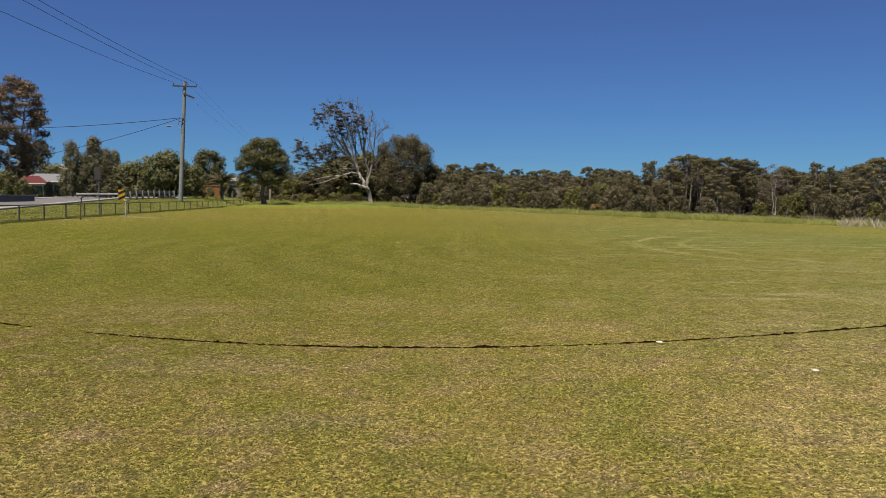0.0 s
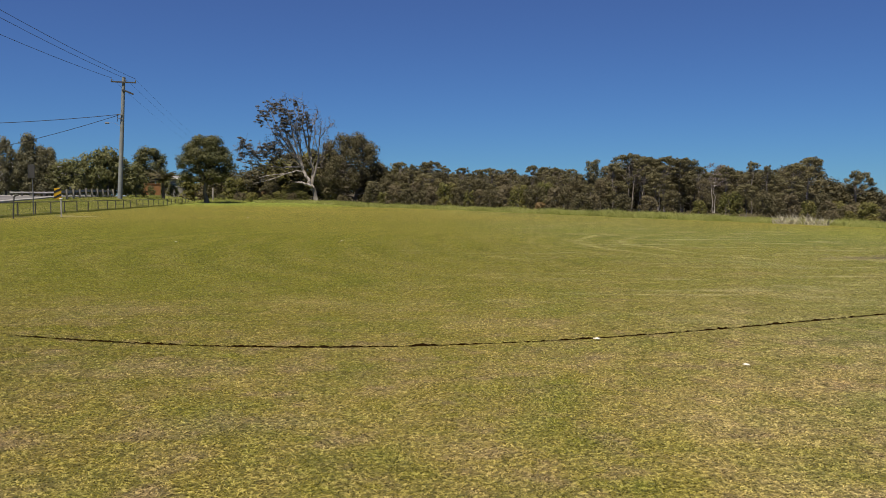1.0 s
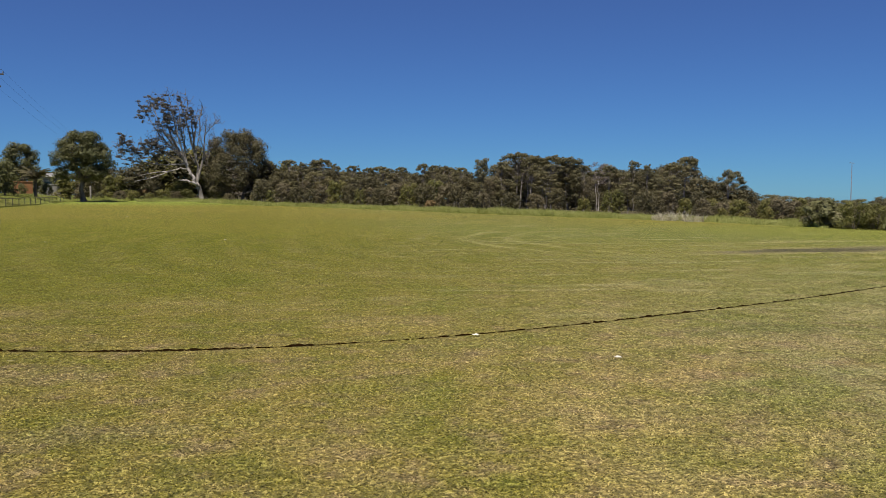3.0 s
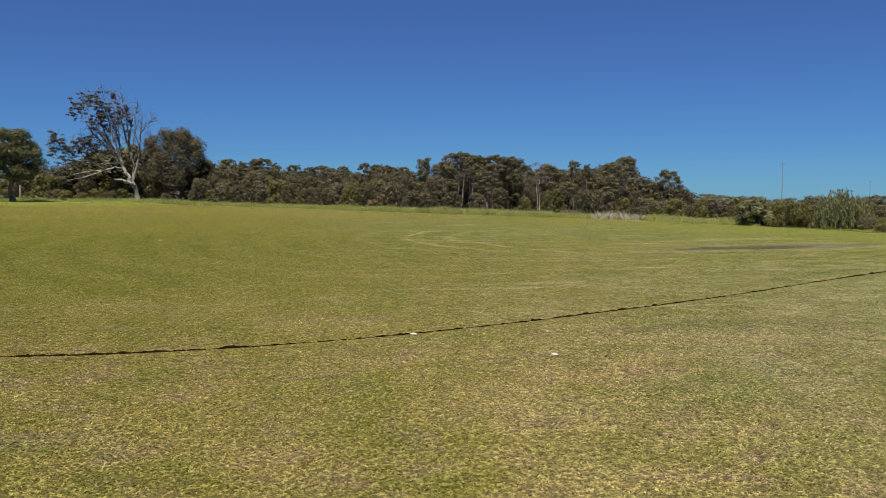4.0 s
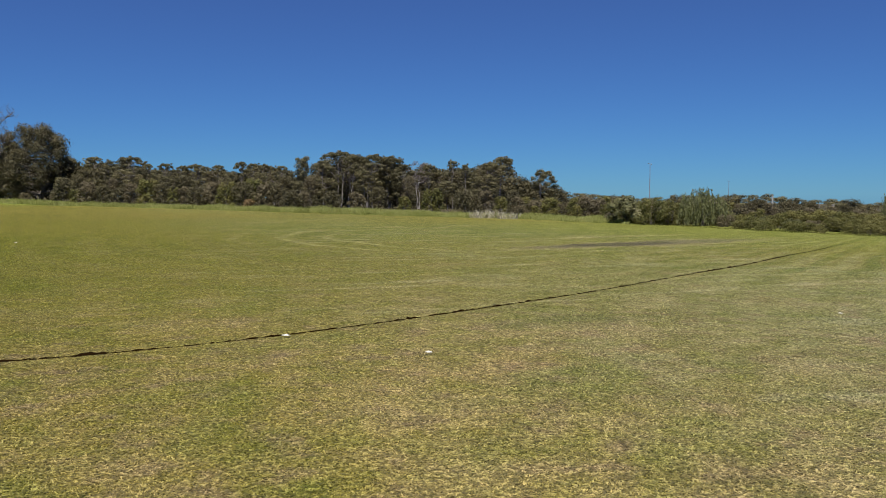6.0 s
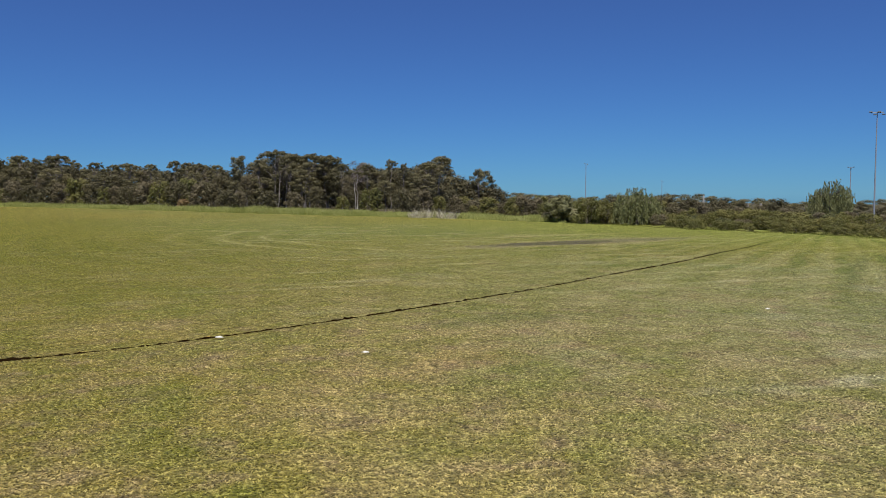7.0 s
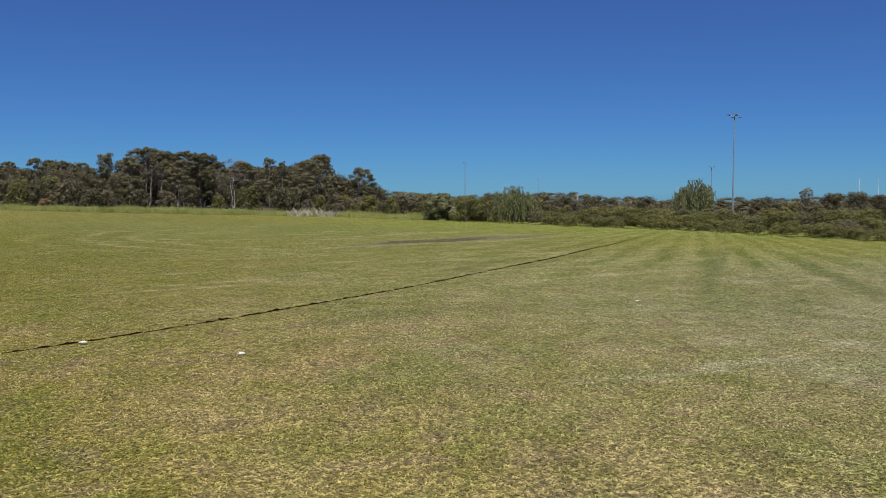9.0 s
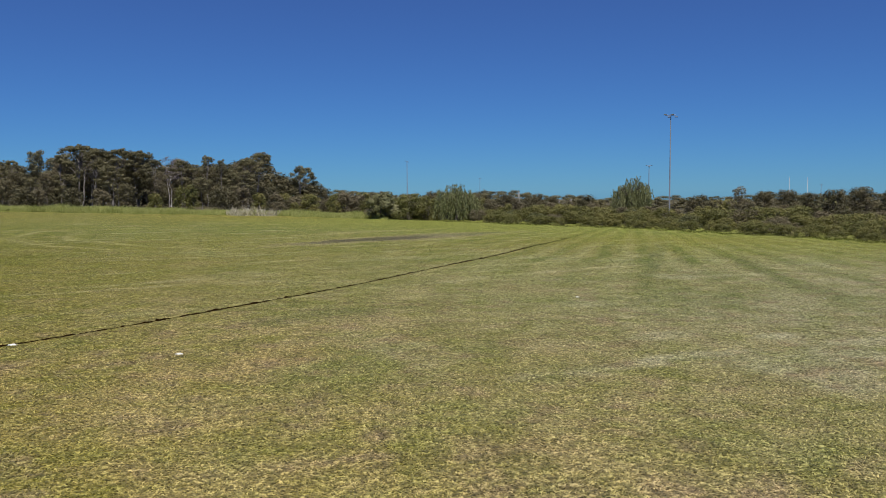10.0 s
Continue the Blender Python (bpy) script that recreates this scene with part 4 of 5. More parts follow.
while az < 28.2:
    d = float(edge_d(az)) + 7 + rr(0, 6)
    el = bush_el(az) * (rr(0.08, 0.48) if az < 14 else rr(-0.1, 0.22))
    if az < 14.5 or i % 2 or az > 25:
        stand([SHRUB[0], SHRUB[1], SHRUB[2], SHRUB[0], SHRUB[0], SHRUB[2], SHRUB[1]][i % 7], az, d, el, rr(0.8, 1.25), "bushland shrubs", 4)
    az += rr(0.6, 1.1)
    i += 1
# dark scrub under the wood
az = 13.2
while az < 28.0:
    d = back_d(az) - rr(0, 5)
    stand(SHRUB[0], az, d, rr(0.15, 0.5), rr(1.1, 1.5), "bushland shrubs", 4)
    az += rr(0.7, 0.95)
# tall gums over the rest
for az_, el_, w_, k_ in ((0.75, 2.42, 0.9, 0), (1.6, 2.2, 0.7, 2), (2.85, 2.46, 1.1, 1), (3.9, 2.02, 0.7, 0), (5.0, 2.06, 0.8, 0), (6.1, 1.92, 0.7, 0), (6.9, 2.0, 1.0, 1), (8.3, 1.98, 0.8, 0),
                         (9.8, 2.22, 0.7, 0), (10.6, 2.12, 0.7, 0), (11.3, 2.03, 0.9, 1), (12.4, 1.97, 0.8, 0), (15.2, 2.35, 0.7, 2), (16.3, 2.95, 1.15, 1), (17.3, 2.7, 0.9, 3)):
    stand(UMB[k_], az_, back_d(az_) - rr(4, 12), el_, w_)
for az_, el_, w_, k_ in ((18.6, 2.72, 0.95, 3), (19.7, 2.6, 1.0, 3), (20.7, 2.1, 0.7, 0), (22.4, 2.05, 0.8, 0), (24.0, 2.34, 0.6, 2), (24.9, 2.08, 0.55, 2), (26.6, 2.2, 0.8, 3), (27.35, 2.58, 0.82, 3)):
    stand(UMB[k_], az_, back_d(az_) - rr(4, 10), el_, w_)
mauve = build_tree("bare_gum", 85, M_MAUVE, M_WHITEBARK, "half-dead gum with bare mauve-grey twigs", "tree", width=0.6, clumps=20, per=46, size=0.16, H=8, flat=0.6,
                   droop=0.1, stems=2, low=0.5, csize=0.08, radius=0.1, shape="open")
for az_, el_, w_ in ((21.7, 2.3, 0.9), (16.9, 2.2, 0.7), (3.2, 1.7, 0.7), (11.9, 1.0, 0.6)):
    stand(mauve, az_, back_d(az_) - 6, el_, w_)
drop(mauve)
slim = build_tree("slim_gum", 207, M_CONIFER, M_GREYBARK, "slim pale-trunked gum with a small high crown", width=0.34, clumps=24, per=70, size=0.19, H=6, flat=0.75, stems=2,
                  low=0.52, csize=0.068, radius=0.075, shape="open")
place(slim, 13.8, 80, top_h(13.8, 80, 2.55), 6, 0.7)
drop(slim)
lone = build_tree("spreading_gum", 83, M_GUM, M_WHITEBARK, "small spreading gum with pale limbs standing apart", "tree", width=0.78, clumps=20, per=95, size=0.22,
                  H=5, flat=0.6, low=0.50, csize=0.10, radius=0.1, stems=2, shape="dome")
place(lone, 30.2, 84, top_h(30.2, 84, 1.68), 5, 1.1, 0.88)
drop(lone)

# ---------------------------------------------------------------- scrub and low land to the right
az = 35.2
i = 0
while az < 71:
    e = float(edge_d(az))
    for k, (off, h0, h1) in enumerate(((0.7, 0.24, 0.44), (2.1, 0.34, 0.60), (4.6, 0.46, 0.86))):
        if abs(az - 40.7) < 1.3 and k < 2:
            continue
        d = e + off + rr(-0.3, 0.6)
        kind = BUSH[(i * 3 + k * 2 + (i // 4)) % 4] if rr(0, 1) > 0.62 and k > 0 else BUSH[(i + k) % 2]
        h = rr(h0, h1) * (1.0 if az > 38 else 1.2)
        place(kind, az + rr(-0.5, 0.5), d, h, 2, rr(0, 6.28), rr(1.2, 1.8), 0.05)["group"] = "scrub bushes"
    d = e + rr(7.0, 10.0)
    if abs(az - 54.6) > 1.1:
        place(SHRUB[(0, 2, 1, 2, 0)[i % 5]], az + rr(-0.4, 0.4), d, max(0.5, top_h(az, d, rr(-1.35, -0.8))), 4, rr(0, 6.28), rr(1.2, 1.6), 0.05)["group"] = "scrub shrubs"
    az += 1.05 * 30 / e * rr(0.75, 1.0)
    i += 1
SKY_R = [29, 31.5, 32.5, 34, 35.5, 37.1, 40.2, 42.9, 44.4, 45.6, 47.9, 49.8, 50.9, 54.2, 57.1, 58.8, 59.8, 60.8, 62.2, 63.5, 64.8, 66, 67.5, 72]
SKY_RE = [0.3, 0.14, 0.25, 0.09, -0.11, -0.15, -0.05, 0.02, 0.13, -0.15, -0.2, -0.39, -0.47, -0.29, -0.38, -0.25, -0.31, -0.13, -0.14, -0.32, -0.22, -0.08, -0.33, -0.3]
az = 28.6
i = 0
while az < 72:
    el = float(np.interp(az, SKY_R, SKY_RE))
    d = rr(200, 240)
    kind = [GUM[0], GUM[3], GUM[1], OAK[1]][i % 4]
    place(kind, az, d, top_h(az, d, el) * rr(0.95, 1.02), 8, rr(0, 6.28), rr(1.0, 1.4))["group"] = "distant trees"
    el -= 0.0 if abs(az - 54.6) > 1.2 else 0.5          # lower scrub before the tall mast
    d = rr(64, 92)
    kind = [SHRUB[0], SHRUB[0], SHRUB[1], GREYGUM, SHRUB[0], SHRUB[2]][i % 6]
    place(kind, az + 0.5, d, top_h(az, d, el - rr(0.25, 0.75)), 8 if kind is GREYGUM else 4, rr(0, 6.28), rr(0.9, 1.3))["group"] = "lowland shrubs"
    d = rr(46, 58)
    kind = [SHRUB[2], SHRUB[1], SHRUB[1], SHRUB[0]][(i + i // 3) % 4]
    place(kind, az + 0.1, d, top_h(az, d, el - rr(0.8, 1.4)), 4, rr(0, 6.28), rr(0.9, 1.2))["group"] = "lowland shrubs"
    az += rr(0.75, 1.1)
    i += 1

az = -36.0
i = 0
while az < 27.2:
    d = rr(165, 200)
    el = 1.15 + 0.35 * sin(az * 0.9) + rr(-0.15, 0.2)
    place([OAK[0], GUM[1], OAK[1], GUM[0]][i % 4], az, d, top_h(az, d, el), 8, rr(0, 6.28), rr(1.3, 1.7))["group"] = "distant trees"
    az += rr(1.3, 1.8)
    i += 1

for k in range(22):
    az = 28.2 + k * 0.36
    d = float(edge_d(az)) + rr(7, 13)
    place(SHRUB[(0, 2, 1, 0, 2)[k % 5]], az, d, top_h(az, d, rr(-0.75, -0.1)), 4, rr(0, 6.28), rr(1.0, 1.4))["group"] = "lowland shrubs"
for az_, el_ in ((28.3, 1.2), (28.9, 0.95), (29.5, 0.8), (30.4, 0.6), (31.0, 0.45)):
    place(SHRUB[0], az_, 90, top_h(az_, 90, el_), 4, az_ * 2, 1.2)["group"] = "lowland shrubs"
for k in range(16):
    az = -13.4 + k * 0.45
    d = rr(130, 145)
    place(SHRUB[(0, 1, 0, 2)[k % 4]], az, d, top_h(az, d, rr(0.6, 1.1)), 4, rr(0, 6.28), rr(1.2, 1.6))["group"] = "end shrubs"

for az_, d_, el_, w_ in ((60.6, 47, -0.2, 1.2), (61.9, 45, -0.12, 1.3), (63.2, 46, -0.3, 1.2), (64.7, 43, -0.1, 1.3), (66.2, 42, 0.05, 1.3), (67.8, 42, -0.2, 1.3), (69.4, 40, -0.1, 1.3),
                         (47.2, 60, -0.3, 1.3), (49.0, 62, -0.45, 1.2), (44.0, 62, -0.1, 1.3), (34.6, 62, 0.0, 1.2), (56.2, 54, -0.5, 1.3)):
    place(OAK[0], az_, d_, top_h(az_, d_, el_ + (0.05 if az_ > 59 else -0.2)), 8, az_, w_)["group"] = "lowland trees"
pale = build_tree("flowering_bush", 91, M_PALE, M_BARK, "bush covered in pale cream flowers", "bush", width=1.1, clumps=16, per=170, size=0.13, H=1.4, flat=0.8,
                  stems=3, low=0.12, csize=0.2, radius=0.03)
place(pale, 35.7, 40.0, 1.25, 1.4, 0.3, 1.1)
place(BUSH[0], 37.5, 38.4, top_h(37.5, 38.4, -0.22), 2, 0.4, 1.0)["group"] = "edge bushes"
place(BUSH[1], 38.6, 38.9, top_h(38.6, 38.9, -0.40), 2, 2.4, 1.0)["group"] = "edge bushes"
drop(pale)


def build_willow(seed, H, W, label):
    """A weeping tree: limbs that arch out and strings of narrow leaves that hang from them."""
    g = np.random.default_rng(seed)
    root = thing("willow", Matrix.Identity(4), label, "tree")
    paths, vs = [], []
    tr = bent((0, 0, -0.1), (0.1, 0, H * 0.55), 6, 0.02, g)
    paths.append((tr, np.linspace(0.2, 0.1, 6)))
    for k in range(46):
        a = k * 2.399
        r = W * 0.5 * sqrt((k + 1) / 46)
        ztop = H * (1.0 - 0.35 * (r / (W * 0.5)) ** 2) * (0.72 + 0.28 * g.random())
        tip = np.array([cos(a) * r, sin(a) * r, ztop])
        lim = bent(tr[-1], tip, 5, 0.05, g)
        paths.append((lim, np.linspace(0.05, 0.012, 5)))
        for s in range(6):
            p = tip + g.normal(0, 0.16, 3) * np.array([1, 1, 0.5])
            ln = min(p[2] - 0.15, H * (0.35 + 0.45 * g.random()))
            n = int(ln / 0.07)
            t = np.linspace(0, 1, n)
            q = np.stack([p[0] + 0.2 * t * cos(a), p[1] + 0.2 * t * sin(a), p[2] - t * ln], 1) + g.normal(0, 0.04, (n, 3))
            vs.append(q)
    c = np.concatenate(vs)
    n = len(c)
    u = np.array([0, 0, -1.0]) + g.normal(0, 0.35, (n, 3))
    u /= np.linalg.norm(u, axis=1)[:, None]
    w = np.cross(u, g.normal(size=(n, 3)))
    w /= np.linalg.norm(w, axis=1)[:, None]
    s = 0.22 * (0.6 + 0.8 * g.random(n))[:, None]
    v = np.stack([c - u * s * 0.5, c + w * s * 0.16, c + u * s * 0.5, c - w * s * 0.16], 1).reshape(-1, 3)
    part("trunk", tube_mesh("willow_trunk", paths, M_BARK, 5), M_BARK, root)
    part("crown", mesh_np("willow_crown", v, np.arange(4 * n).reshape(n, 4), M_WILLOW), M_WILLOW, root)
    return root


w1 = build_willow(95, 3.0, 3.5, "bright green weeping willow in the scrub")
place(w1, 40.7, 38.6, top_h(40.7, 38.6, 0.45), 3.0, 0.2, 1.0)
place(w1, 52.4, 48, top_h(52.4, 48, 0.85), 3.0, 1.6, 0.80)
drop(w1)
bare = build_tree("thin_shrub", 97, M_GREY, M_BARK, "half-bare twiggy grey shrub above the scrub", "shrub", width=0.55, clumps=14, per=60, size=0.16, H=4, flat=0.8,
                  stems=3, low=0.35, csize=0.12, radius=0.06)
place(bare, 59.0, 56, top_h(59.0, 56, 0.18), 4, 0.5)
drop(bare)

def light_mast(az, d, el, lamps, label, name="floodlight_mast"):
    x, y = polar(az, d)
    h = top_h(az, d, el)
    span = 1.45 if lamps > 2 else 0.9
    root = thing(name, Matrix.Translation((x, y, gz(x, y))) @ Matrix.Rotation(-radians(az), 4, 'Z'), label, "floodlight", "floodlight masts")
    part("pole", tube_mesh("mast_pole", [([(0, 0, -0.3), (0, 0, h * 0.5), (0, 0, h)], [0.13, 0.095, 0.055] if d < 200 else [0.18, 0.14, 0.09])], M_MAST, 10), M_MAST, root)
    bm = bmesh.new()
    box(bm, 0, 0, h - 0.1, span, 0.1, 0.1, 0.02)
    part("crossarm", bm, M_MAST, root)
    for k in range(lamps):
        bm = bmesh.new()
        xx = (k - (lamps - 1) / 2) * span / max(1, lamps - 1)
        box(bm, xx, -0.2, h - 0.02 if k % 2 == 0 else h - 0.36, 0.40, 0.32, 0.13, 0.04)
        part("floodlight", bm, M_LAMP, root)
    return root


light_mast(54.75, 120, 4.9, 4, "tall galvanised floodlight mast beyond the scrub")
light_mast(37.13, 270, 2.03, 2, "tall grey floodlight mast far beyond the scrub")
light_mast(53.4, 250, 1.62, 3, "grey floodlight mast behind a willow")
light_mast(42.1, 430, 0.85, 2, "distant grey floodlight mast over the trees")
light_mast(63.9, 420, 0.33, 2, "distant grey floodlight mast over the bushes")


def post(name, az, d, el, r, mat, label, category, group=""):
    x, y = polar(az, d)
    h = top_h(az, d, el)
    root = thing(name, Matrix.Translation((x, y, gz(x, y))), label, category, group)
    part("shaft", tube_mesh(name, [([(0, 0, -0.2), (0, 0, h * 0.97), (0, 0, h)], [r, r, r * 0.6])], mat, 8), mat, root)
    return root


post("timber_pole", 44.8, 90, -0.1, 0.09, M_CONCRETE, "short pale timber pole among the scrub", "pole", "scrub poles")
post("timber_pole", -11.7, 112, 0.56, 0.11, M_TIMBER, "thin brown timber post on the rise below the trees", "pole")
post("timber_pole", 47.5, 100, -0.6, 0.13, M_TIMBER, "short grey timber pole among the scrub", "pole", "scrub poles")
post("timber_pole", 48.3, 92, -0.62, 0.13, M_TIMBER, "short grey timber pole among the scrub", "pole", "scrub poles")
ax, ay = polar(62.06, 210)
bx, by = polar(63.11, 210)
gh = top_h(62.5, 210, 0.78)
goal = thing("goal_posts", Matrix.Translation((ax, ay, gz(ax, ay))), "tall pale football goal posts on the lower field", "goal posts")
for dx, dy in ((0, 0), (bx - ax, by - ay)):
    part("upright", tube_mesh("upright", [([(dx, dy, -0.3), (dx, dy, gh)], [0.06, 0.04])], M_WHITE, 8), M_WHITE, goal)
part("crossbar", tube_mesh("crossbar", [([(0, 0, 3), (bx - ax, by - ay, 3)], [0.07, 0.07])], M_WHITE, 8), M_WHITE, goal)

# ---------------------------------------------------------------- trees at the far end, left
def build_big_gum():
    """The half-bare old gum: a short bole, bleached limbs that sweep out low, a fan of steep branches and scattered leaf heads. Local x runs to the right."""
    g = np.random.default_rng(17)
    x, y = polar(-4.96, 110)
    root = thing("old_gum_tree", Matrix.Translation((x, y, gz(x, y) - 0.1)) @ Matrix.Rotation(radians(4.96), 4, 'Z'),
                 "old half-bare gum with white limbs and sparse crown", "tree")

    def P(px, pz, dy=0.0):
        return np.array([px * 0.0735, dy, pz * 0.0715])
    white, grey, twigs, cl = [], [], [], []

    def limb(pts, r0, r1, store):
        """A limb through some points, with knees and swellings; returns its line."""
        pts = np.array(pts)
        t = np.linspace(0, len(pts) - 1, 4 * len(pts) - 3)
        p = np.stack([np.interp(t, np.arange(len(pts)), pts[:, i]) for i in range(3)], 1)
        r = np.linspace(r0, r1, len(p)) * (1 + 0.10 * g.normal(size=len(p)))
        p[1:] += g.normal(0, 0.26, p[1:].shape) * (r[1:, None] + 0.03)
        store.append((p, r))
        return p

    def twig(at, spread, up, n):
        for q in range(n):
            tip = at + np.clip(g.normal(0, spread, 3), -1.6 * spread, 1.6 * spread) + np.array([0, 0, up])
            twigs.append((bent(at, tip, 4, 0.06, g), np.linspace(0.034, 0.010, 4)))
            for k in range(2):
                sub = tip + np.clip(g.normal(0, spread * 0.6, 3), -spread, spread) + np.array([0, 0, up * 0.4])
                twigs.append((bent(tip, sub, 3, 0.06, g), np.linspace(0.018, 0.008, 3)))

    grey.append((np.array([P(1, -4), P(0, 4), P(-1, 12), P(-3, 22), P(-5, 30)]), np.array([0.52, 0.37, 0.32, 0.30, 0.28])))
    bole = limb([P(-4, 24), P(-9, 36, -0.2), P(-15, 47, -0.2), P(-21, 60), P(-25, 72)], 0.27, 0.16, white)
    limb([P(-5, 28, -0.3), P(-14, 33, -0.7), P(-24, 36, -0.9), P(-35, 38, -1.1)], 0.21, 0.08, white)
    fork = limb([P(-7, 31, 0.3), P(-5, 55, 0.4), P(-8, 78, 0.4), P(-12, 100, 0.5), P(-9, 122, 0.5)], 0.24, 0.11, grey)
    side = limb([P(-5, 40, 0.3), P(2, 66, 0.5), P(6, 92, 0.5), P(7, 116, 0.6), P(10, 138, 0.6)], 0.17, 0.06, grey)
    # low bleached limbs to one side
    low = limb([P(-22, 57), P(-34, 58, -0.4), P(-50, 53, -0.7), P(-68, 51, -1.0), P(-84, 49, -1.2), P(-100, 44, -1.5)], 0.105, 0.025, white)
    low2 = limb([P(-50, 53, -0.7), P(-66, 46, -1.0), P(-82, 40, -1.2), P(-106, 35, -1.5)], 0.07, 0.02, white)
    mid = limb([P(-23, 66), P(-44, 64, 0.2), P(-68, 65, 0.3), P(-96, 68, 0.2), P(-118, 72, 0), P(-134, 76, -0.2)], 0.15, 0.03, grey)
    for line, k in ((low, 7), (low2, 6), (mid, 10)):
        for i in range(6, len(line), 2):
            twig(line[i], 0.55, 0.12, 2)
    # steep branches of the fan: end point, where it leaves, thickness, bleached or not
    fan = ((P(-92, 160, 0.5), bole[-1], 0.13, 0), (P(-82, 176, -0.5), bole[-1], 0.15, 1), (P(-66, 178, 0.4), bole[-2], 0.15, 1), (P(-50, 184, -0.4), bole[-1], 0.15, 0), (P(-37, 185, 0.6), bole[-3], 0.14, 1),
           (P(-29, 172, -0.7), bole[-2], 0.14, 0), (P(-60, 150, 1.2), bole[-1], 0.12, 1), (P(-44, 156, -1.2), bole[-1], 0.12, 1), (P(-16, 160, 0.8), fork[8], 0.12, 0), (P(-24, 150, 0.3), fork[6], 0.12, 1),
           (P(-72, 132, -0.8), bole[-2], 0.11, 0), (P(-58, 122, 0.9), bole[-3], 0.10, 1), (P(-84, 110, 0.3), bole[-3], 0.11, 0), (P(-98, 100, -0.4), mid[8], 0.08, 0), (P(-74, 98, 0.6), mid[5], 0.08, 0),
           (P(-122, 104, 0.2), mid[13], 0.06, 0), (P(-132, 96, -0.2), mid[16], 0.05, 0), (P(-110, 90, 0.3), mid[12], 0.05, 0), (P(-36, 130, 1.4), fork[5], 0.10, 0), (P(-48, 112, -1.2), bole[-2], 0.09, 1))
    for end, st, r, bleached in fan:
        knee = st * 0.55 + end * 0.45 + np.array([0.10 * (end[0] - st[0]), 0, -0.02 * np.linalg.norm(end - st)])
        line = limb([st, knee, end * 0.6 + knee * 0.4, end], r * 0.62, 0.020, white if bleached else grey)
        for i in range(3, len(line)):
            twig(line[i], 0.46, 0.30, 2)
    # bare stems on the other side
    for pts, r in (([fork[12], P(-6, 140, 0.4), P(2, 152, 0.4), P(4, 166, 0.3)], 0.08), ([fork[14], P(-14, 134, 0.2), P(-12, 150, 0.2)], 0.07), ([side[10], P(8, 128, 0.3), P(11, 148, 0.3)], 0.07),
                   ([side[12], P(16, 130, 0.6), P(24, 138, 0.6), P(31, 143, 0.6)], 0.06), ([side[8], P(0, 112, 0.9), P(-2, 134, 1.0)], 0.06), ([side[6], P(14, 92, 0.2), P(17, 108, 0.2)], 0.06), ([side[5], P(11, 84, 0.8), P(21, 104, 0.9), P(24, 122, 0.9)], 0.07), ([side[4], P(9, 64, -0.4), P(15, 84, -0.5)], 0.06),
                   ([fork[9], P(-4, 104, -0.5), P(0, 128, -0.6), P(-1, 148, -0.6)], 0.07), ([fork[10], P(-17, 116, -0.4), P(-22, 140, -0.5), P(-20, 168, -0.5), P(-23, 186, -0.5)], 0.08),
                   ([fork[6], P(-1, 82, 0.9), P(4, 100, 1.0)], 0.06)):
        line = limb(pts, r, 0.018, grey)
        for i in range(3, len(line)):
            twig(line[i], 0.42, 0.26, 2)
    # leaf heads: place, spread, number
    heads = ((-80, 176, 7, 7), (-66, 177, 7, 7), (-92, 166, 6, 5), (-97, 152, 5, 5), (-97, 140, 5, 4), (-86, 153, 6, 5), (-72, 164, 6, 5), (-58, 167, 6, 5), (-56, 180, 4, 2), (-37, 180, 4, 3), (-29, 171, 4, 3),
             (-54, 149, 8, 9), (-41, 153, 8, 9), (-28, 149, 8, 9), (-16, 146, 7, 8), (-9, 139, 6, 5), (-58, 136, 8, 8), (-44, 133, 8, 7), (-30, 134, 7, 6), (-68, 126, 7, 6), (-54, 118, 8, 5), (-14, 156, 5, 3),
             (-77, 93, 8, 11), (-84, 103, 7, 8), (-70, 104, 7, 7), (-90, 86, 7, 7), (-63, 87, 7, 6), (-76, 80, 7, 5), (-96, 96, 6, 4), (-60, 102, 6, 4),
             (-126, 107, 5, 5), (-120, 110, 4, 3), (-130, 97, 5, 4), (-112, 93, 6, 5), (-104, 86, 6, 5), (-98, 78, 6, 4), (-126, 86, 5, 4), (-131, 77, 4, 3), (-112, 72, 5, 3), (-116, 100, 4, 3), (-122, 66, 4, 2),
             (-46, 98, 6, 3), (-34, 108, 6, 3), (-20, 120, 6, 3))
    for px, pz, sp, m in heads:
        for t in range(int(2.2 * m)):
            c = P(px + g.normal(0, sp * 0.80), pz + g.normal(0, sp * 0.70), g.normal(0, 0.9))
            q = 0.12 + 0.22 * g.random()
            cl.append((*c, q * 1.05, q * 1.05, q * 0.62))
    part("trunk", tube_mesh("old_gum_trunk", grey, M_GREYBARK, 6), M_GREYBARK, root)
    part("branchwork", tube_mesh("old_gum_twigs", twigs, M_BARK, 4), M_BARK, root, "bare dark grey branchwork")
    part("limb", tube_mesh("old_gum_limb", white, M_WHITEBARK, 8), M_WHITEBARK, root, "bleached white limbs")
    part("crown", leaf_mesh("old_gum_crown", cl, 46, 0.13, g, M_GUMRED, 0.6), M_GUMRED, root)
    return root


build_big_gum()


def single(az, d, el, H, rot, wide, **kw):
    """One tree of its own at a bearing and distance, with its top el degrees over the eye's level."""
    t = build_tree(H=H, **kw)
    ob = place(t, az, d, top_h(az, d, el), H, rot, wide)
    drop(t)
    return ob


single(-2.55, 113, 4.2, 9, 0.4, 1.0, name="dense_she_oak", seed=101, mat=M_OAK, bark=M_BARK, label="large dense dark she-oak beside the old gum", width=1.12,
       clumps=120, per=175, size=0.21, flat=0.95, droop=0.4, stems=3, low=0.06, csize=0.092, radius=0.16, lobes=0.55)
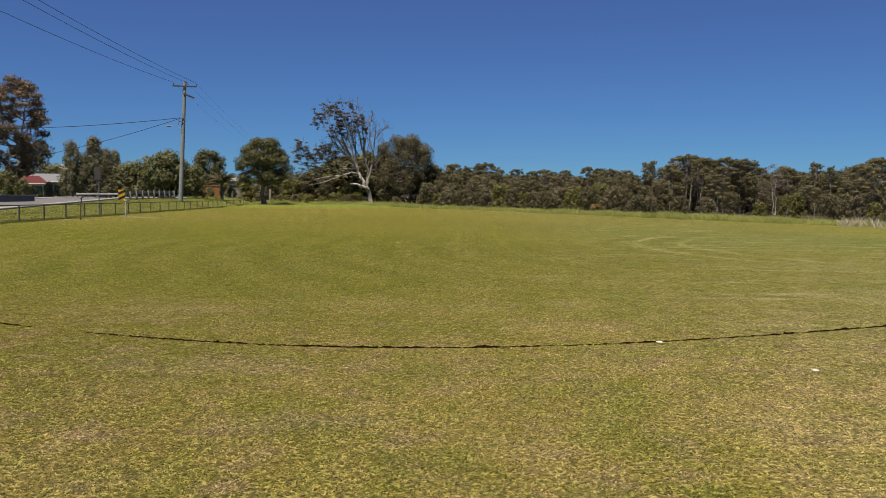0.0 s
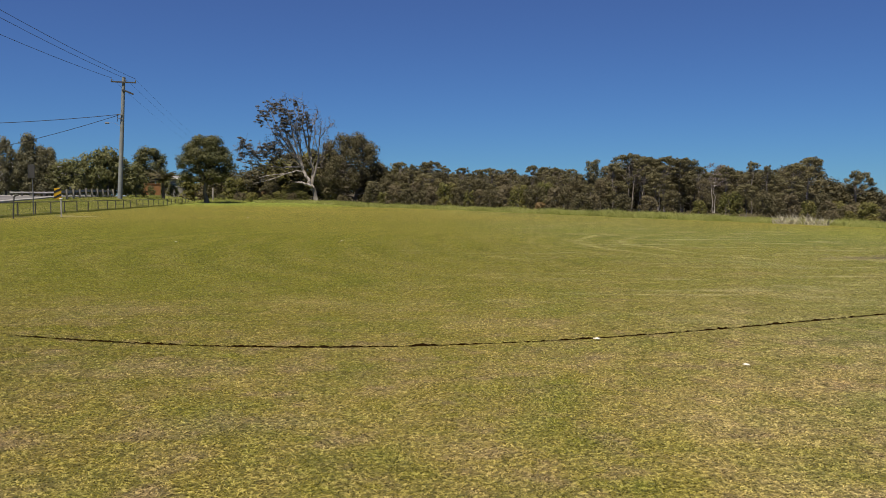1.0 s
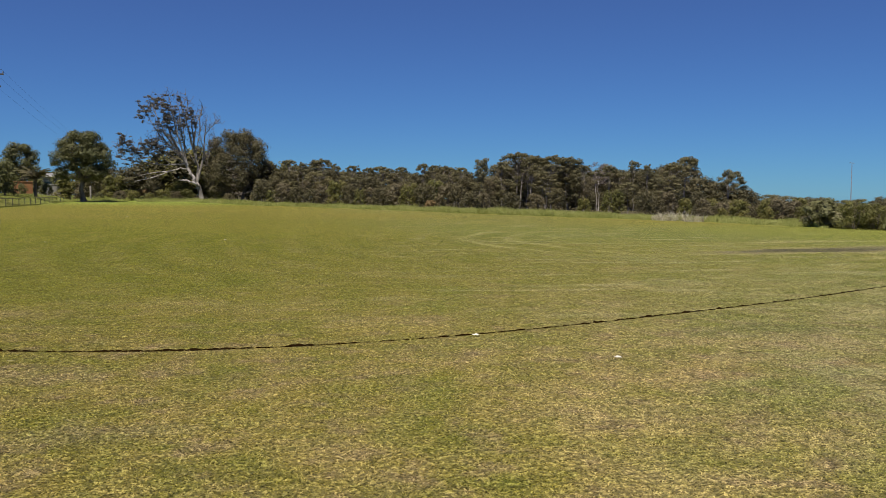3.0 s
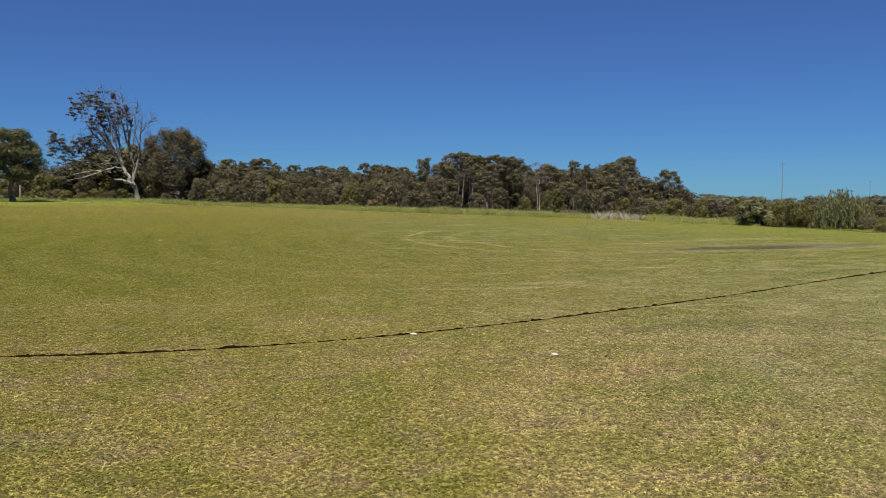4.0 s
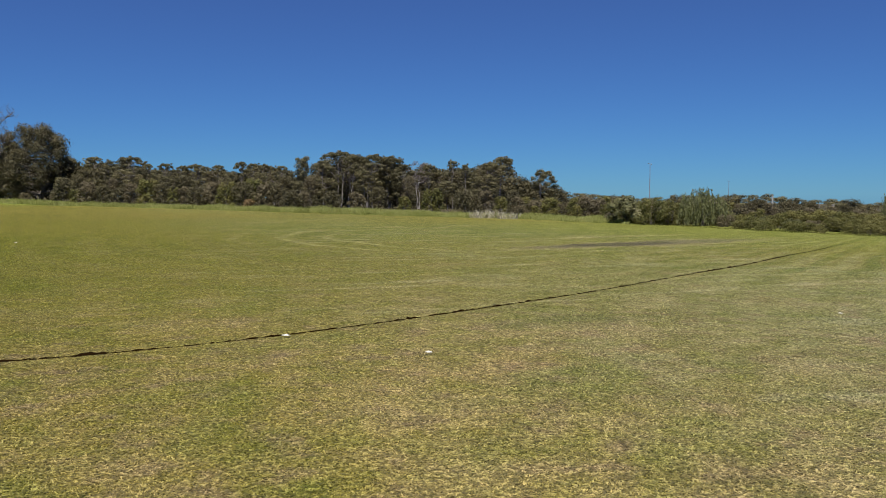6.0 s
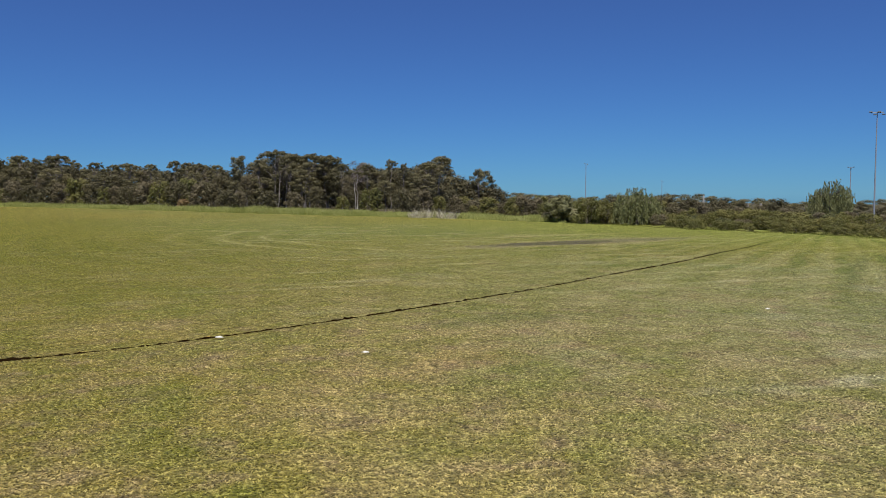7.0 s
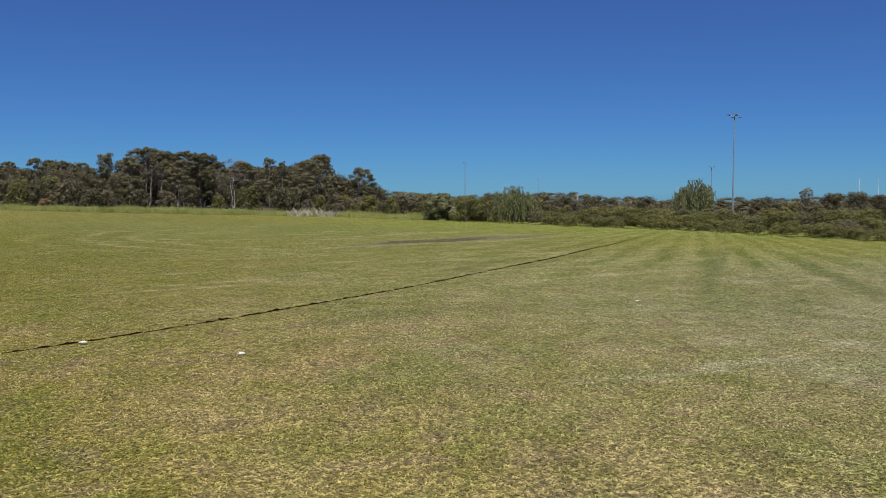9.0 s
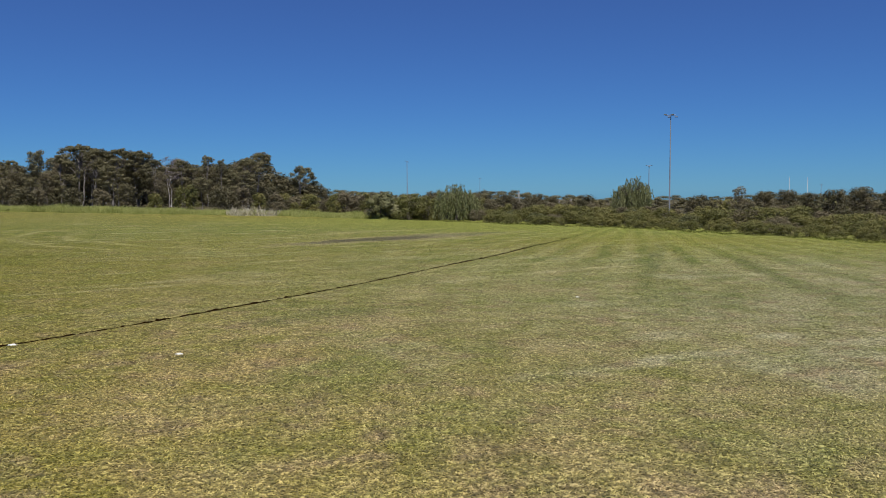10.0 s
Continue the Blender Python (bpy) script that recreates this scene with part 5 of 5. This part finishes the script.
single(-12.1, 103, 4.0, 8.6, 1.0, 1.0, name="round_fig_tree", seed=103, mat=M_DARK, bark=M_BARK, label="round dense dark green tree on a short trunk", width=0.80,
       clumps=96, per=185, size=0.215, flat=0.72, droop=0.2, low=0.31, csize=0.095, radius=0.40)
for az_, d_, el_, w_, s_ in ((-10.3, 116, 1.25, 1.15, 111), (-9.4, 118, 1.75, 1.3, 112), (-8.4, 118, 2.15, 1.3, 113), (-7.5, 119, 2.5, 1.3, 114), (-6.6, 120, 2.8, 1.3, 115),
                             (-5.7, 120, 3.0, 1.3, 116), (-4.6, 120, 3.1, 1.2, 117), (-3.7, 118, 2.7, 1.2, 118), (-0.9, 114, 2.2, 1.1, 119), (-0.2, 118, 2.2, 1.1, 120), (0.4, 112, 1.7, 1.2, 121),
                             (-8.0, 114, 0.9, 1.3, 122), (-6.2, 114, 1.0, 1.3, 123), (-11.4, 122, 1.3, 1.3, 124), (-10.6, 126, 1.7, 1.3, 125)):
    place(SHRUB[0 if s_ % 3 else 1], az_, d_, top_h(az_, d_, el_), 4, s_ * 0.7, w_)["group"] = "end shrubs"
place(SHRUB[0], -2.6, 118, top_h(-2.6, 118, 1.6), 4, 0.4, 1.6)["group"] = "end shrubs"
place(BUSH[2], -1.45, 104, top_h(-1.45, 104, 0.2), 2, 0.3, 1.1)
place(BUSH[3], -11.2, 114, 0.9, 2, 0.9, 1.2)
for az_, d_, h_, i_ in ((-9.2, 109, 1.3, 0), (-8.2, 108.5, 1.0, 1), (-7.3, 109, 1.5, 0), (-6.6, 110, 1.2, 2), (-5.9, 111, 1.6, 0), (-4.0, 112, 1.3, 1), (-3.2, 108, 1.0, 2), (-10.0, 110, 1.2, 2), (0.3, 104, 1.2, 0), (-0.6, 105, 1.0, 1)):
    place(BUSH[i_], az_, d_, h_, 2, az_ * 5, 1.15)["group"] = "end bushes"
tanb = build_tree("dead_bracken", 121, M_TAN, M_BARK, "tan dead bracken under the trees", "bush", width=1.3, clumps=14, per=110, size=0.2, H=2, flat=0.8, stems=3, low=0.1,
                  csize=0.2, radius=0.03)
place(tanb, -8.6, 112, 1.5, 2, 0.2)
place(tanb, 10.3, 68, 0.85, 2, 1.2)
drop(tanb)

# ---------------------------------------------------------------- roadside, left
single(-27.15, 106, 7.2, 14, 0.3, 1.0, name="bronze_gum_tree", seed=131, mat=M_BRONZE, bark=M_BARK, label="tall bronze-leaved gum tree across the road", width=0.60,
       clumps=76, per=125, size=0.32, flat=0.60, droop=0.4, stems=2, low=0.2, csize=0.066, radius=0.24, shape="open")
for az_, el_, w_, s_ in ((-23.9, 3.45, 0.48, 141), (-22.65, 3.7, 0.36, 142), (-21.95, 3.05, 0.36, 143), (-21.4, 2.9, 0.36, 144), (-23.2, 2.6, 0.5, 145)):
    single(az_, 104, el_, 7, 0.5, 1.0, name="cypress_tree", seed=s_, mat=M_CONIFER, bark=M_BARK, label="slender grey-green conifer behind the road", width=w_, clumps=34, per=120,
           size=0.22, flat=1.1, droop=0.5, low=0.08, csize=0.085, radius=0.1, shape="cone")
for az_, d_, el_, w_, m_ in ((-20.8, 103, 2.2, 1.0, 0), (-19.8, 102, 2.3, 1.0, 0), (-19.0, 104, 2.75, 1.0, 0), (-18.2, 103, 3.05, 0.9, 0), (-17.4, 104, 2.6, 0.9, 0), (-16.6, 106, 2.1, 0.9, 0),
                             (-22.9, 108, 1.9, 1.2, 0), (-25.0, 130, 2.0, 1.0, 0), (-26.35, 112, 0.80, 1.1, 0), (-25.75, 111, 0.35, 0.8, 0), (-25.3, 112, 0.95, 0.7, 0), (-24.5, 112, 1.0, 0.9, 0), (-27.6, 104, 1.6, 1.2, 0), (-26.75, 100, 1.15, 0.9, 0), (-27.9, 98, 1.3, 1.0, 0), (-29.5, 104, 2.0, 1.2, 0), (-21.8, 107, 1.6, 1.2, 1)):
    place(SHRUB[3 - m_], az_, d_, top_h(az_, d_, el_), 4, az_ * 3, w_)["group"] = "roadside shrubs"
place(OAK[0], -26.0, 132, top_h(-26.0, 132, 3.5), 8, 0.7, 1.0)["group"] = "roadside trees"
single(-15.6, 122, 3.2, 7.5, 0.2, 1.0, name="gum_tree", seed=151, mat=M_DARK, bark=M_BARK, label="leafy yellow-green gum beside a house", width=0.6, clumps=26, per=170, size=0.28,
       flat=0.7, stems=1, low=0.35, csize=0.13, radius=0.14)
for az_, d_, el_ in ((-16.4, 124, 1.7), (-13.4, 134, 1.5), (-17.0, 122, 1.8), (-16.0, 127, 1.9), (-15.2, 128, 1.7), (-14.7, 127, 1.0), (-17.6, 120, 1.6), (-15.55, 115, 0.65), (-16.3, 116, 1.0), (-14.2, 124, 0.7)):
    place(SHRUB[3], az_, d_, top_h(az_, d_, el_), 4, az_, 1.0)["group"] = "roadside shrubs"


def build_palm(az, d, el):
    g = np.random.default_rng(161)
    x, y = polar(az, d)
    h = top_h(az, d, el)
    root = thing("palm_tree", Matrix.Translation((x, y, gz(x, y))), "small dark date palm with arching fronds", "palm tree")
    part("trunk", tube_mesh("palm_trunk", [([(0, 0, -0.1), (0, 0, h * 0.3), (0, 0, h * 0.62)], [0.20, 0.17, 0.19])], M_BARK, 10), M_BARK, root)
    for k in range(22):
        a, up = k * 2.399, 0.1 + 1.35 * g.random()
        L = 2.3
        t = np.linspace(0, 1, 8)
        r = L * t * cos(up * 0.7)
        z = h * 0.62 + L * (t * sin(up) - 0.45 * t * t)
        sp = np.stack([r * cos(a), r * sin(a), z], 1)
        vs, fs = [], []
        for i in range(1, 8):
            for s in (-1, 1):
                for q in range(3):
                    p = sp[i - 1] + (sp[i] - sp[i - 1]) * q / 3
                    side = np.array([-sin(a), cos(a), -0.5]) * s * 0.55 * (1.15 - t[i]) + np.array([cos(a), sin(a), 0]) * 0.12
                    b = len(vs)
                    vs += [p, p + np.array([cos(a), sin(a), -0.04]) * 0.17, p + side]
                    fs.append((b, b + 1, b + 2))
        part("frond", mesh_np("frond", np.array(vs), np.array(fs), M_OAK), M_OAK, root)
    return root


build_palm(-14.82, 109, 1.9)


def build_house(az, d, w, dep, wall_h, roof_h, wall_m, roof_m, label, turn=0.0, base=0.0):
    x, y = polar(az, d)
    root = thing("house", Matrix.Translation((x, y, gz(x, y) + base)) @ Matrix.Rotation(-radians(az) + turn, 4, 'Z'), label, "house")
    bm = bmesh.new()
    box(bm, 0, 0, wall_h / 2 - 0.2, w, dep, wall_h + 0.4, 0.03)
    part("wall", bm, wall_m, root)
    bm = bmesh.new()
    ov = 0.5
    a, b = w / 2 + ov, dep / 2 + ov
    z0, z1 = wall_h, wall_h + roof_h
    vs = [bm.verts.new(p) for p in ((-a, -b, z0), (a, -b, z0), (a, b, z0), (-a, b, z0), (-a * 0.65, 0, z1), (a * 0.65, 0, z1))]
    for f in ((0, 1, 5, 4), (2, 3, 4, 5), (1, 2, 5), (3, 0, 4), (3, 2, 1, 0)):
        bm.faces.new([vs[i] for i in f])
    part("roof", bm, roof_m, root)
    bm = bmesh.new()
    box(bm, 0, -b, z0 - 0.07, 2 * a, 0.1, 0.14, 0.02)
    part("gutter", bm, M_WHITE, root)
    for k in range(3):
        xx = (k - 1) * w * 0.3
        bm = bmesh.new()
        box(bm, xx, -dep / 2 - 0.03, wall_h * 0.55, 1.7, 0.1, 1.3, 0.02)
        fr = part("window", bm, M_WHITE, root)
        bm = bmesh.new()
        box(bm, xx, -dep / 2 - 0.075, wall_h * 0.55, 1.5, 0.03, 1.1)
        part("pane", bm, M_GLASS, fr)
    return root


build_house(-24.6, 126, 9, 8, 2.2, 1.1, M_WALLCREAM, M_ROOFWHITE, "low cream house with a pale sheet roof behind trees")
build_house(-26.7, 122, 5, 6, 1.9, 1.0, M_WALLCREAM, M_RED, "low cream house with a dark red roof behind trees")
build_house(-22.9, 152, 13, 10, 4.7, 0.9, M_WALLCREAM, M_ROOFWHITE, "long cream hall with a pale sheet roof behind trees", 0.05)
build_house(-20.2, 140, 9, 9, 2.6, 1.4, M_WALLCREAM, M_ROOFWHITE, "pale-roofed house mostly hidden by shrubs", 0.2)
build_house(-14.3, 156, 4, 6, 3.2, 0.7, M_GREYWALL, M_GREYWALL, "grey two-storey house with a grey roof behind trees", -0.2)


def build_low_wall(name, a, b, h, th, mat, label, category):
    """A straight free-standing wall from a to b, with a capping, following the ground at its ends."""
    ax_, ay_ = a
    bx_, by_ = b
    L = hypot(bx_ - ax_, by_ - ay_)
    mx, my = (ax_ + bx_) / 2, (ay_ + by_) / 2
    root = thing(name, Matrix.Translation((mx, my, gz(mx, my))) @ Matrix.Rotation(atan2(by_ - ay_, bx_ - ax_), 4, 'Z'), label, category)
    n = max(1, int(L / 3))
    for k in range(n):
        bm = bmesh.new()
        box(bm, (k + 0.5) * L / n - L / 2, 0, h / 2 - 0.15, L / n - 0.02, th, h + 0.3, 0.02)
        part("panel", bm, mat, root)
    bm = bmesh.new()
    box(bm, 0, 0, h + 0.04, L + 0.05, th + 0.08, 0.08, 0.02)
    part("capping", bm, mat, root)
    return root


build_low_wall("low_wall", polar(-33, 74), polar(-26.1, 78), 0.62, 0.25, M_DARKWALL, "low dark grey wall beside the road", "wall")
build_low_wall("brick_wall", polar(-16.0, 119), polar(-15.0, 120), 1.7, 0.25, M_BRICK, "low orange brick garden wall", "wall")
build_low_wall("garden_wall", polar(-14.7, 132), polar(-13.4, 133), 1.5, 0.2, M_CONCRETE, "low grey garden wall in front of a house", "wall")


def build_road():
    y = np.arange(-30, 128, 1.5)
    rows = []
    for o in np.linspace(8.2, 15.0, 6):
        x = fence_x(y) - o
        rows.append(np.stack([x, y, ground_z(x, y) + 0.06 + 0.02 * sin((o - 8.2) / 6.8 * pi)], 1))
    v = np.concatenate(rows)
    n = len(y)
    f = np.array([(r * n + i, r * n + i + 1, (r + 1) * n + i + 1, (r + 1) * n + i) for r in range(5) for i in range(n - 1)])
    road = tagged(new("road", mesh_np("road", v, f, M_ASPHALT, True)), "sun-bleached grey asphalt road on a low bank", "road", kind="structure")
    for o in (7.95, 15.05):
        pts = [(float(fence_x(q)) - o, float(q), gz(float(fence_x(q)) - o, q) + 0.05) for q in y]
        part("kerb", tube_mesh("kerb", [(pts, [0.12] * len(pts))], M_CONCRETE, 4), M_CONCRETE, road)
    return road


build_road()


def build_fence():
    ys = np.arange(22, 116, 2.95)
    root = thing("rail_fence", Matrix.Identity(4), "low dark pipe rail fence along the field", "fence")
    H = 0.74
    rng2 = np.random.default_rng(8)
    for q in ys:
        x = float(fence_x(q))
        z = gz(x, q)
        dx = float(rng2.normal(0, 0.012))
        part("post", tube_mesh("fence_post", [([(x, q, z - 0.1), (x + dx, q, z + H)], [0.034, 0.034])], M_DARKSTEEL, 6), M_DARKSTEEL, root)
    for hh, r in ((H, 0.027), (H * 0.52, 0.007), (H * 0.15, 0.007)):
        pts = [(float(fence_x(q)), float(q), gz(float(fence_x(q)), q) + hh) for q in ys]
        part("rail" if r > 0.02 else "wire", tube_mesh("fence_rail", [(pts, [r] * len(pts))], M_DARKSTEEL, 6), M_DARKSTEEL, root)
    return root


build_fence()

# road sign, bare posts
sx, sy = polar(-22.4, 52)
sign = thing("road_sign", Matrix.Translation((sx, sy, gz(sx, sy))) @ Matrix.Rotation(radians(22), 4, 'Z'), "grey back of a road sign on a thin post", "road sign")
part("post", tube_mesh("sign_post", [([(0, 0, -0.2), (0, 0, 2.85)], [0.03, 0.03])], M_LAMP, 8), M_LAMP, sign)
bm = bmesh.new()
box(bm, -0.06, -0.05, 2.44, 0.34, 0.02, 0.76, 0.01)
part("panel", bm, M_DARKSTEEL, sign)
for q in (2.2, 2.65):
    bm = bmesh.new()
    box(bm, -0.03, -0.02, q, 0.3, 0.04, 0.04, 0.008)
    part("bracket", bm, M_GALV, sign)
wx, wy = polar(-20.83, 47.7)
wp = thing("white_post", Matrix.Translation((wx, wy, gz(wx, wy))), "short pale grey post with a white cap", "post")
part("shaft", tube_mesh("white_post", [([(0, 0, -0.1), (0, 0, 0.9), (0, 0, 0.93)], [0.038, 0.038, 0.03])], M_CONCRETE, 10), M_CONCRETE, wp)
bm = bmesh.new()
box(bm, 0, 0, 0.95, 0.13, 0.13, 0.05, 0.015)
part("cap", bm, M_WHITE, wp)
cx, cy = polar(-23.5, 44)
cp = thing("crooked_post", Matrix.Translation((cx, cy, gz(cx, cy))), "crooked dark post with a tap at its top", "post")
part("shaft", tube_mesh("crooked_post", [([(0, 0, -0.1), (0.01, 0, 0.5), (0.06, 0, 1.0), (0.10, 0, 1.13)], [0.034, 0.032, 0.03, 0.03])], M_DARKSTEEL, 8), M_DARKSTEEL, cp)
part("tap", tube_mesh("tap", [([(0.02, 0, 1.02), (0.16, 0, 1.14), (0.26, 0, 1.12)], [0.03, 0.045, 0.03])], M_DARKSTEEL, 8), M_DARKSTEEL, cp)


def guard_rail(a, b, n, label, low=0.54, sink=0.0):
    """A W-beam rail on posts from a to b."""
    pts = [(a[0] + (b[0] - a[0]) * t, a[1] + (b[1] - a[1]) * t) for t in np.linspace(0, 1, n)]
    root = thing("guard_rail", Matrix.Identity(4), label, "guard rail", "guard rails")
    dx, dy = b[0] - a[0], b[1] - a[1]
    L = hypot(dx, dy)
    nx, ny = -dy / L, dx / L
    if ny > 0:
        nx, ny = -nx, -ny
    prof = [(0.0, 0.76), (0.07, 0.71), (0.0, 0.66), (0.07, 0.35 * 0.66 + 0.65 * low), (0.0, low)]
    vs = [[(x + nx * o, y + ny * o, gz(x, y) + z - sink) for x, y in pts] for o, z in prof]
    v = np.array(vs).reshape(-1, 3)
    f = np.array([(r * n + i, r * n + i + 1, (r + 1) * n + i + 1, (r + 1) * n + i) for r in range(4) for i in range(n - 1)])
    part("beam", mesh_np("beam", v, f, M_RAIL), M_RAIL, root)
    for x, y in pts:
        bm = bmesh.new()
        box(bm, x - nx * 0.1, y - ny * 0.1, gz(x, y) + 0.35 - sink, 0.16, 0.16, 1.0, 0.01)
        part("post", bm, M_TIMBER, root)
    return root


guard_rail(polar(-23.7, 98), polar(-21.2, 92), 5, "pale steel guard rail on the far side of the road", 0.60, 0.22)
guard_rail(polar(-21.0, 80), polar(-17.9, 95), 10, "pale steel guard rail with timber posts beside the road")
kx, ky = polar(-21.05, 79.3)
chev = thing("hazard_marker", Matrix.Translation((kx, ky, gz(kx, ky))) @ Matrix.Rotation(radians(21), 4, 'Z'), "yellow and black hazard marker at the guard rail's end", "hazard marker")
bm = bmesh.new()
box(bm, 0, 0, 0.5, 0.58, 0.03, 0.98, 0.01)
part("board", bm, M_YELLOW, chev)
for q in (-0.02, 0.46):
    bm = bmesh.new()
    lo = [bm.verts.new((sx_, -0.02, z_ + q)) for sx_, z_ in ((-0.28, 0.08), (0.28, 0.36), (0.28, 0.56), (-0.28, 0.28))]
    hi = [bm.verts.new((w_.co.x, -0.032, w_.co.z)) for w_ in lo]
    bm.faces.new(hi)
    for i_ in range(4):
        bm.faces.new((lo[i_], lo[(i_ + 1) % 4], hi[(i_ + 1) % 4], hi[i_]))
    part("stripe", bm, M_BLACK, chev)

# power pole and its wires
PX, PY = polar(-17.45, 87)
PZ = gz(PX, PY)
LEAN = 0.05
pole = thing("power_pole", Matrix.Translation((PX, PY, PZ)) @ Matrix.Rotation(radians(17.4), 4, 'Z'), "grey weathered timber power pole with crossarms", "power pole")
PH = 11.7


def pole_pt(x, z, dy=0.0):
    """A point beside the leaning pole, in the world."""
    return pole.matrix_world @ Vector((x + LEAN * z, dy, z))


part("shaft", tube_mesh("pole_shaft", [([(LEAN * q, 0, q) for q in (-0.5, 3, 6, 9, PH)], [0.23, 0.21, 0.19, 0.17, 0.15])], M_POLE, 12), M_TIMBER, pole)
bm = bmesh.new()
box(bm, LEAN * 11.2, -0.2, 11.2, 2.3, 0.11, 0.13, 0.01)
part("crossarm", bm, M_DARKSTEEL, pole)
bm = bmesh.new()
box(bm, LEAN * 10.4 + 0.45, -0.2, 10.45, 1.1, 0.1, 0.16, 0.01, Matrix.Translation((0, 0, 0)))
bmesh.ops.rotate(bm, verts=bm.verts, cent=(LEAN * 10.4, 0, 10.45), matrix=Matrix.Rotation(radians(22), 3, 'Y'))
part("lower_crossarm", bm, M_DARKSTEEL, pole)
for q in (-1.08, 0.2, 1.08):
    part("insulator", tube_mesh("insulator", [([(LEAN * 11.3 + q, -0.2, 11.25), (LEAN * 11.3 + q, -0.2, 11.36), (LEAN * 11.3 + q, -0.2, 11.46)], [0.03, 0.055, 0.03])], M_LAMP, 8), M_LAMP, pole)
for q in (8.05, 7.7):
    part("bracket", tube_mesh("bracket", [([(LEAN * q - 0.05, -0.2, q), (LEAN * q - 0.42, -0.25, q + 0.05), (LEAN * q - 0.45, -0.25, q - 0.28)], [0.05, 0.05, 0.04])], M_DARKSTEEL, 6), M_DARKSTEEL, pole)
part("lamp_arm", tube_mesh("lamp_arm", [([(LEAN * 7.3, -0.1, 6.9), (LEAN * 7.3 - 0.7, -0.4, 7.25), (LEAN * 7.3 - 1.25, -0.5, 7.25)], [0.012, 0.012, 0.012])], M_GALV, 6), M_GALV, pole)
bm = bmesh.new()
box(bm, LEAN * 7.3 - 1.35, -0.5, 7.22, 0.42, 0.22, 0.14, 0.05)
part("lamp_head", bm, M_GREYWALL, pole, "small grey street lamp head")


def wire(a, b, sag, r, label):
    a, b = Vector(a), Vector(b)
    t = np.linspace(0, 1, 28)
    pts = [tuple(a.lerp(b, float(q)) - Vector((0, 0, 4 * sag * q * (1 - q)))) for q in t]
    return tagged(new("overhead_wire", tube_mesh("overhead_wire", [(pts, [r] * len(t))], M_WIRE, 4)), label, "wire", "overhead wires")


def polar3(az, d, el):
    x, y = polar(az, d)
    return (x, y, 1.12 + d * tan(radians(el)))


for q, top in ((-1.08, 11.5), (0.2, 12.5), (1.08, 12.5)):
    wire(pole_pt(q, 11.55, -0.2), (-22.0 + q, 22.0, top), 0.5, 0.017, "thin dark overhead power line")
for q in (-1.08, 0.2, 1.08):
    wire(pole_pt(q, 11.5, -0.2), polar3(-10.6 + q * 0.3, 230, 2.2), 1.2, 0.008, "thin dark power line running away behind trees")
wire(pole_pt(-0.3, 8.1, -0.2), polar3(-38, 115, 4.3), 1.2, 0.028, "dark service cable across the road")
wire(pole_pt(-0.3, 8.05, -0.2), polar3(-29, 118, 1.9), 0.6, 0.026, "dark service cable down to a house")

# ---------------------------------------------------------------- litter on the field
def scrap(name, x, y, L, W, seed, label, mat=M_PAPER):
    """A crumpled scrap of white plastic lying in the grass."""
    g = np.random.default_rng(seed)
    bm = bmesh.new()
    bmesh.ops.create_grid(bm, x_segments=7, y_segments=4, size=0.5)
    for v in bm.verts:
        v.co.z = 0.018 + 0.3 * W * abs(noise.noise(Vector((v.co.x * 4 + seed, v.co.y * 4, 0.5)))) + 0.25 * W * (1 - abs(v.co.x) * 2) * (v.co.y + 0.5)
        rim = 0.30 if v.is_boundary else 0.08
        v.co.x *= L * (1 + rim * g.normal())
        v.co.y *= W * (1 + rim * g.normal())
    bmesh.ops.solidify(bm, geom=bm.faces[:], thickness=0.0015)
    me = bpy.data.meshes.new(name)
    bm.to_mesh(me)
    bm.free()
    me.materials.append(mat)
    ob = new(name, me)
    ob.matrix_world = Matrix.Translation((x, y, gz(x, y))) @ Matrix.Rotation(g.uniform(-0.6, 0.2), 4, 'Z')
    return tagged(ob, label, "litter", "litter on the grass")


scrap("plastic_scrap", 1.735, 6.60, 0.050, 0.032, 1, "small torn scrap of white plastic beside the crack")
scrap("plastic_scrap", 2.506, 5.54, 0.042, 0.028, 2, "small folded white plastic scrap in the grass")
scrap("plastic_scrap", -1.13, 21.08, 0.05, 0.03, 3, "small white scrap far out on the turf")
scrap("plastic_scrap", -5.1, 20.6, 0.05, 0.03, 5, "small white scrap far out on the turf")
scrap("plastic_scrap", -7.2, 43.4, 0.09, 0.05, 6, "white scrap lying in the dry outfield")
scrap("plastic_scrap", 6.64, 4.28, 0.016, 0.012, 7, "tiny white fleck in the turf")
scrap("plastic_scrap", 8.93, 4.34, 0.018, 0.012, 8, "tiny white fleck in the turf")
scrap("dry_stalk", -1.57, 6.04, 0.060, 0.012, 9, "thin bleached straw-coloured stalk beside the crack", M_DUST)
scrap("plastic_scrap", 7.03, 6.05, 0.035, 0.025, 4, "tiny white scrap in the turf")

for o in (*GUM, *UMB, GREYGUM, *OAK, *BUSH, *SHRUB):
    drop(o)
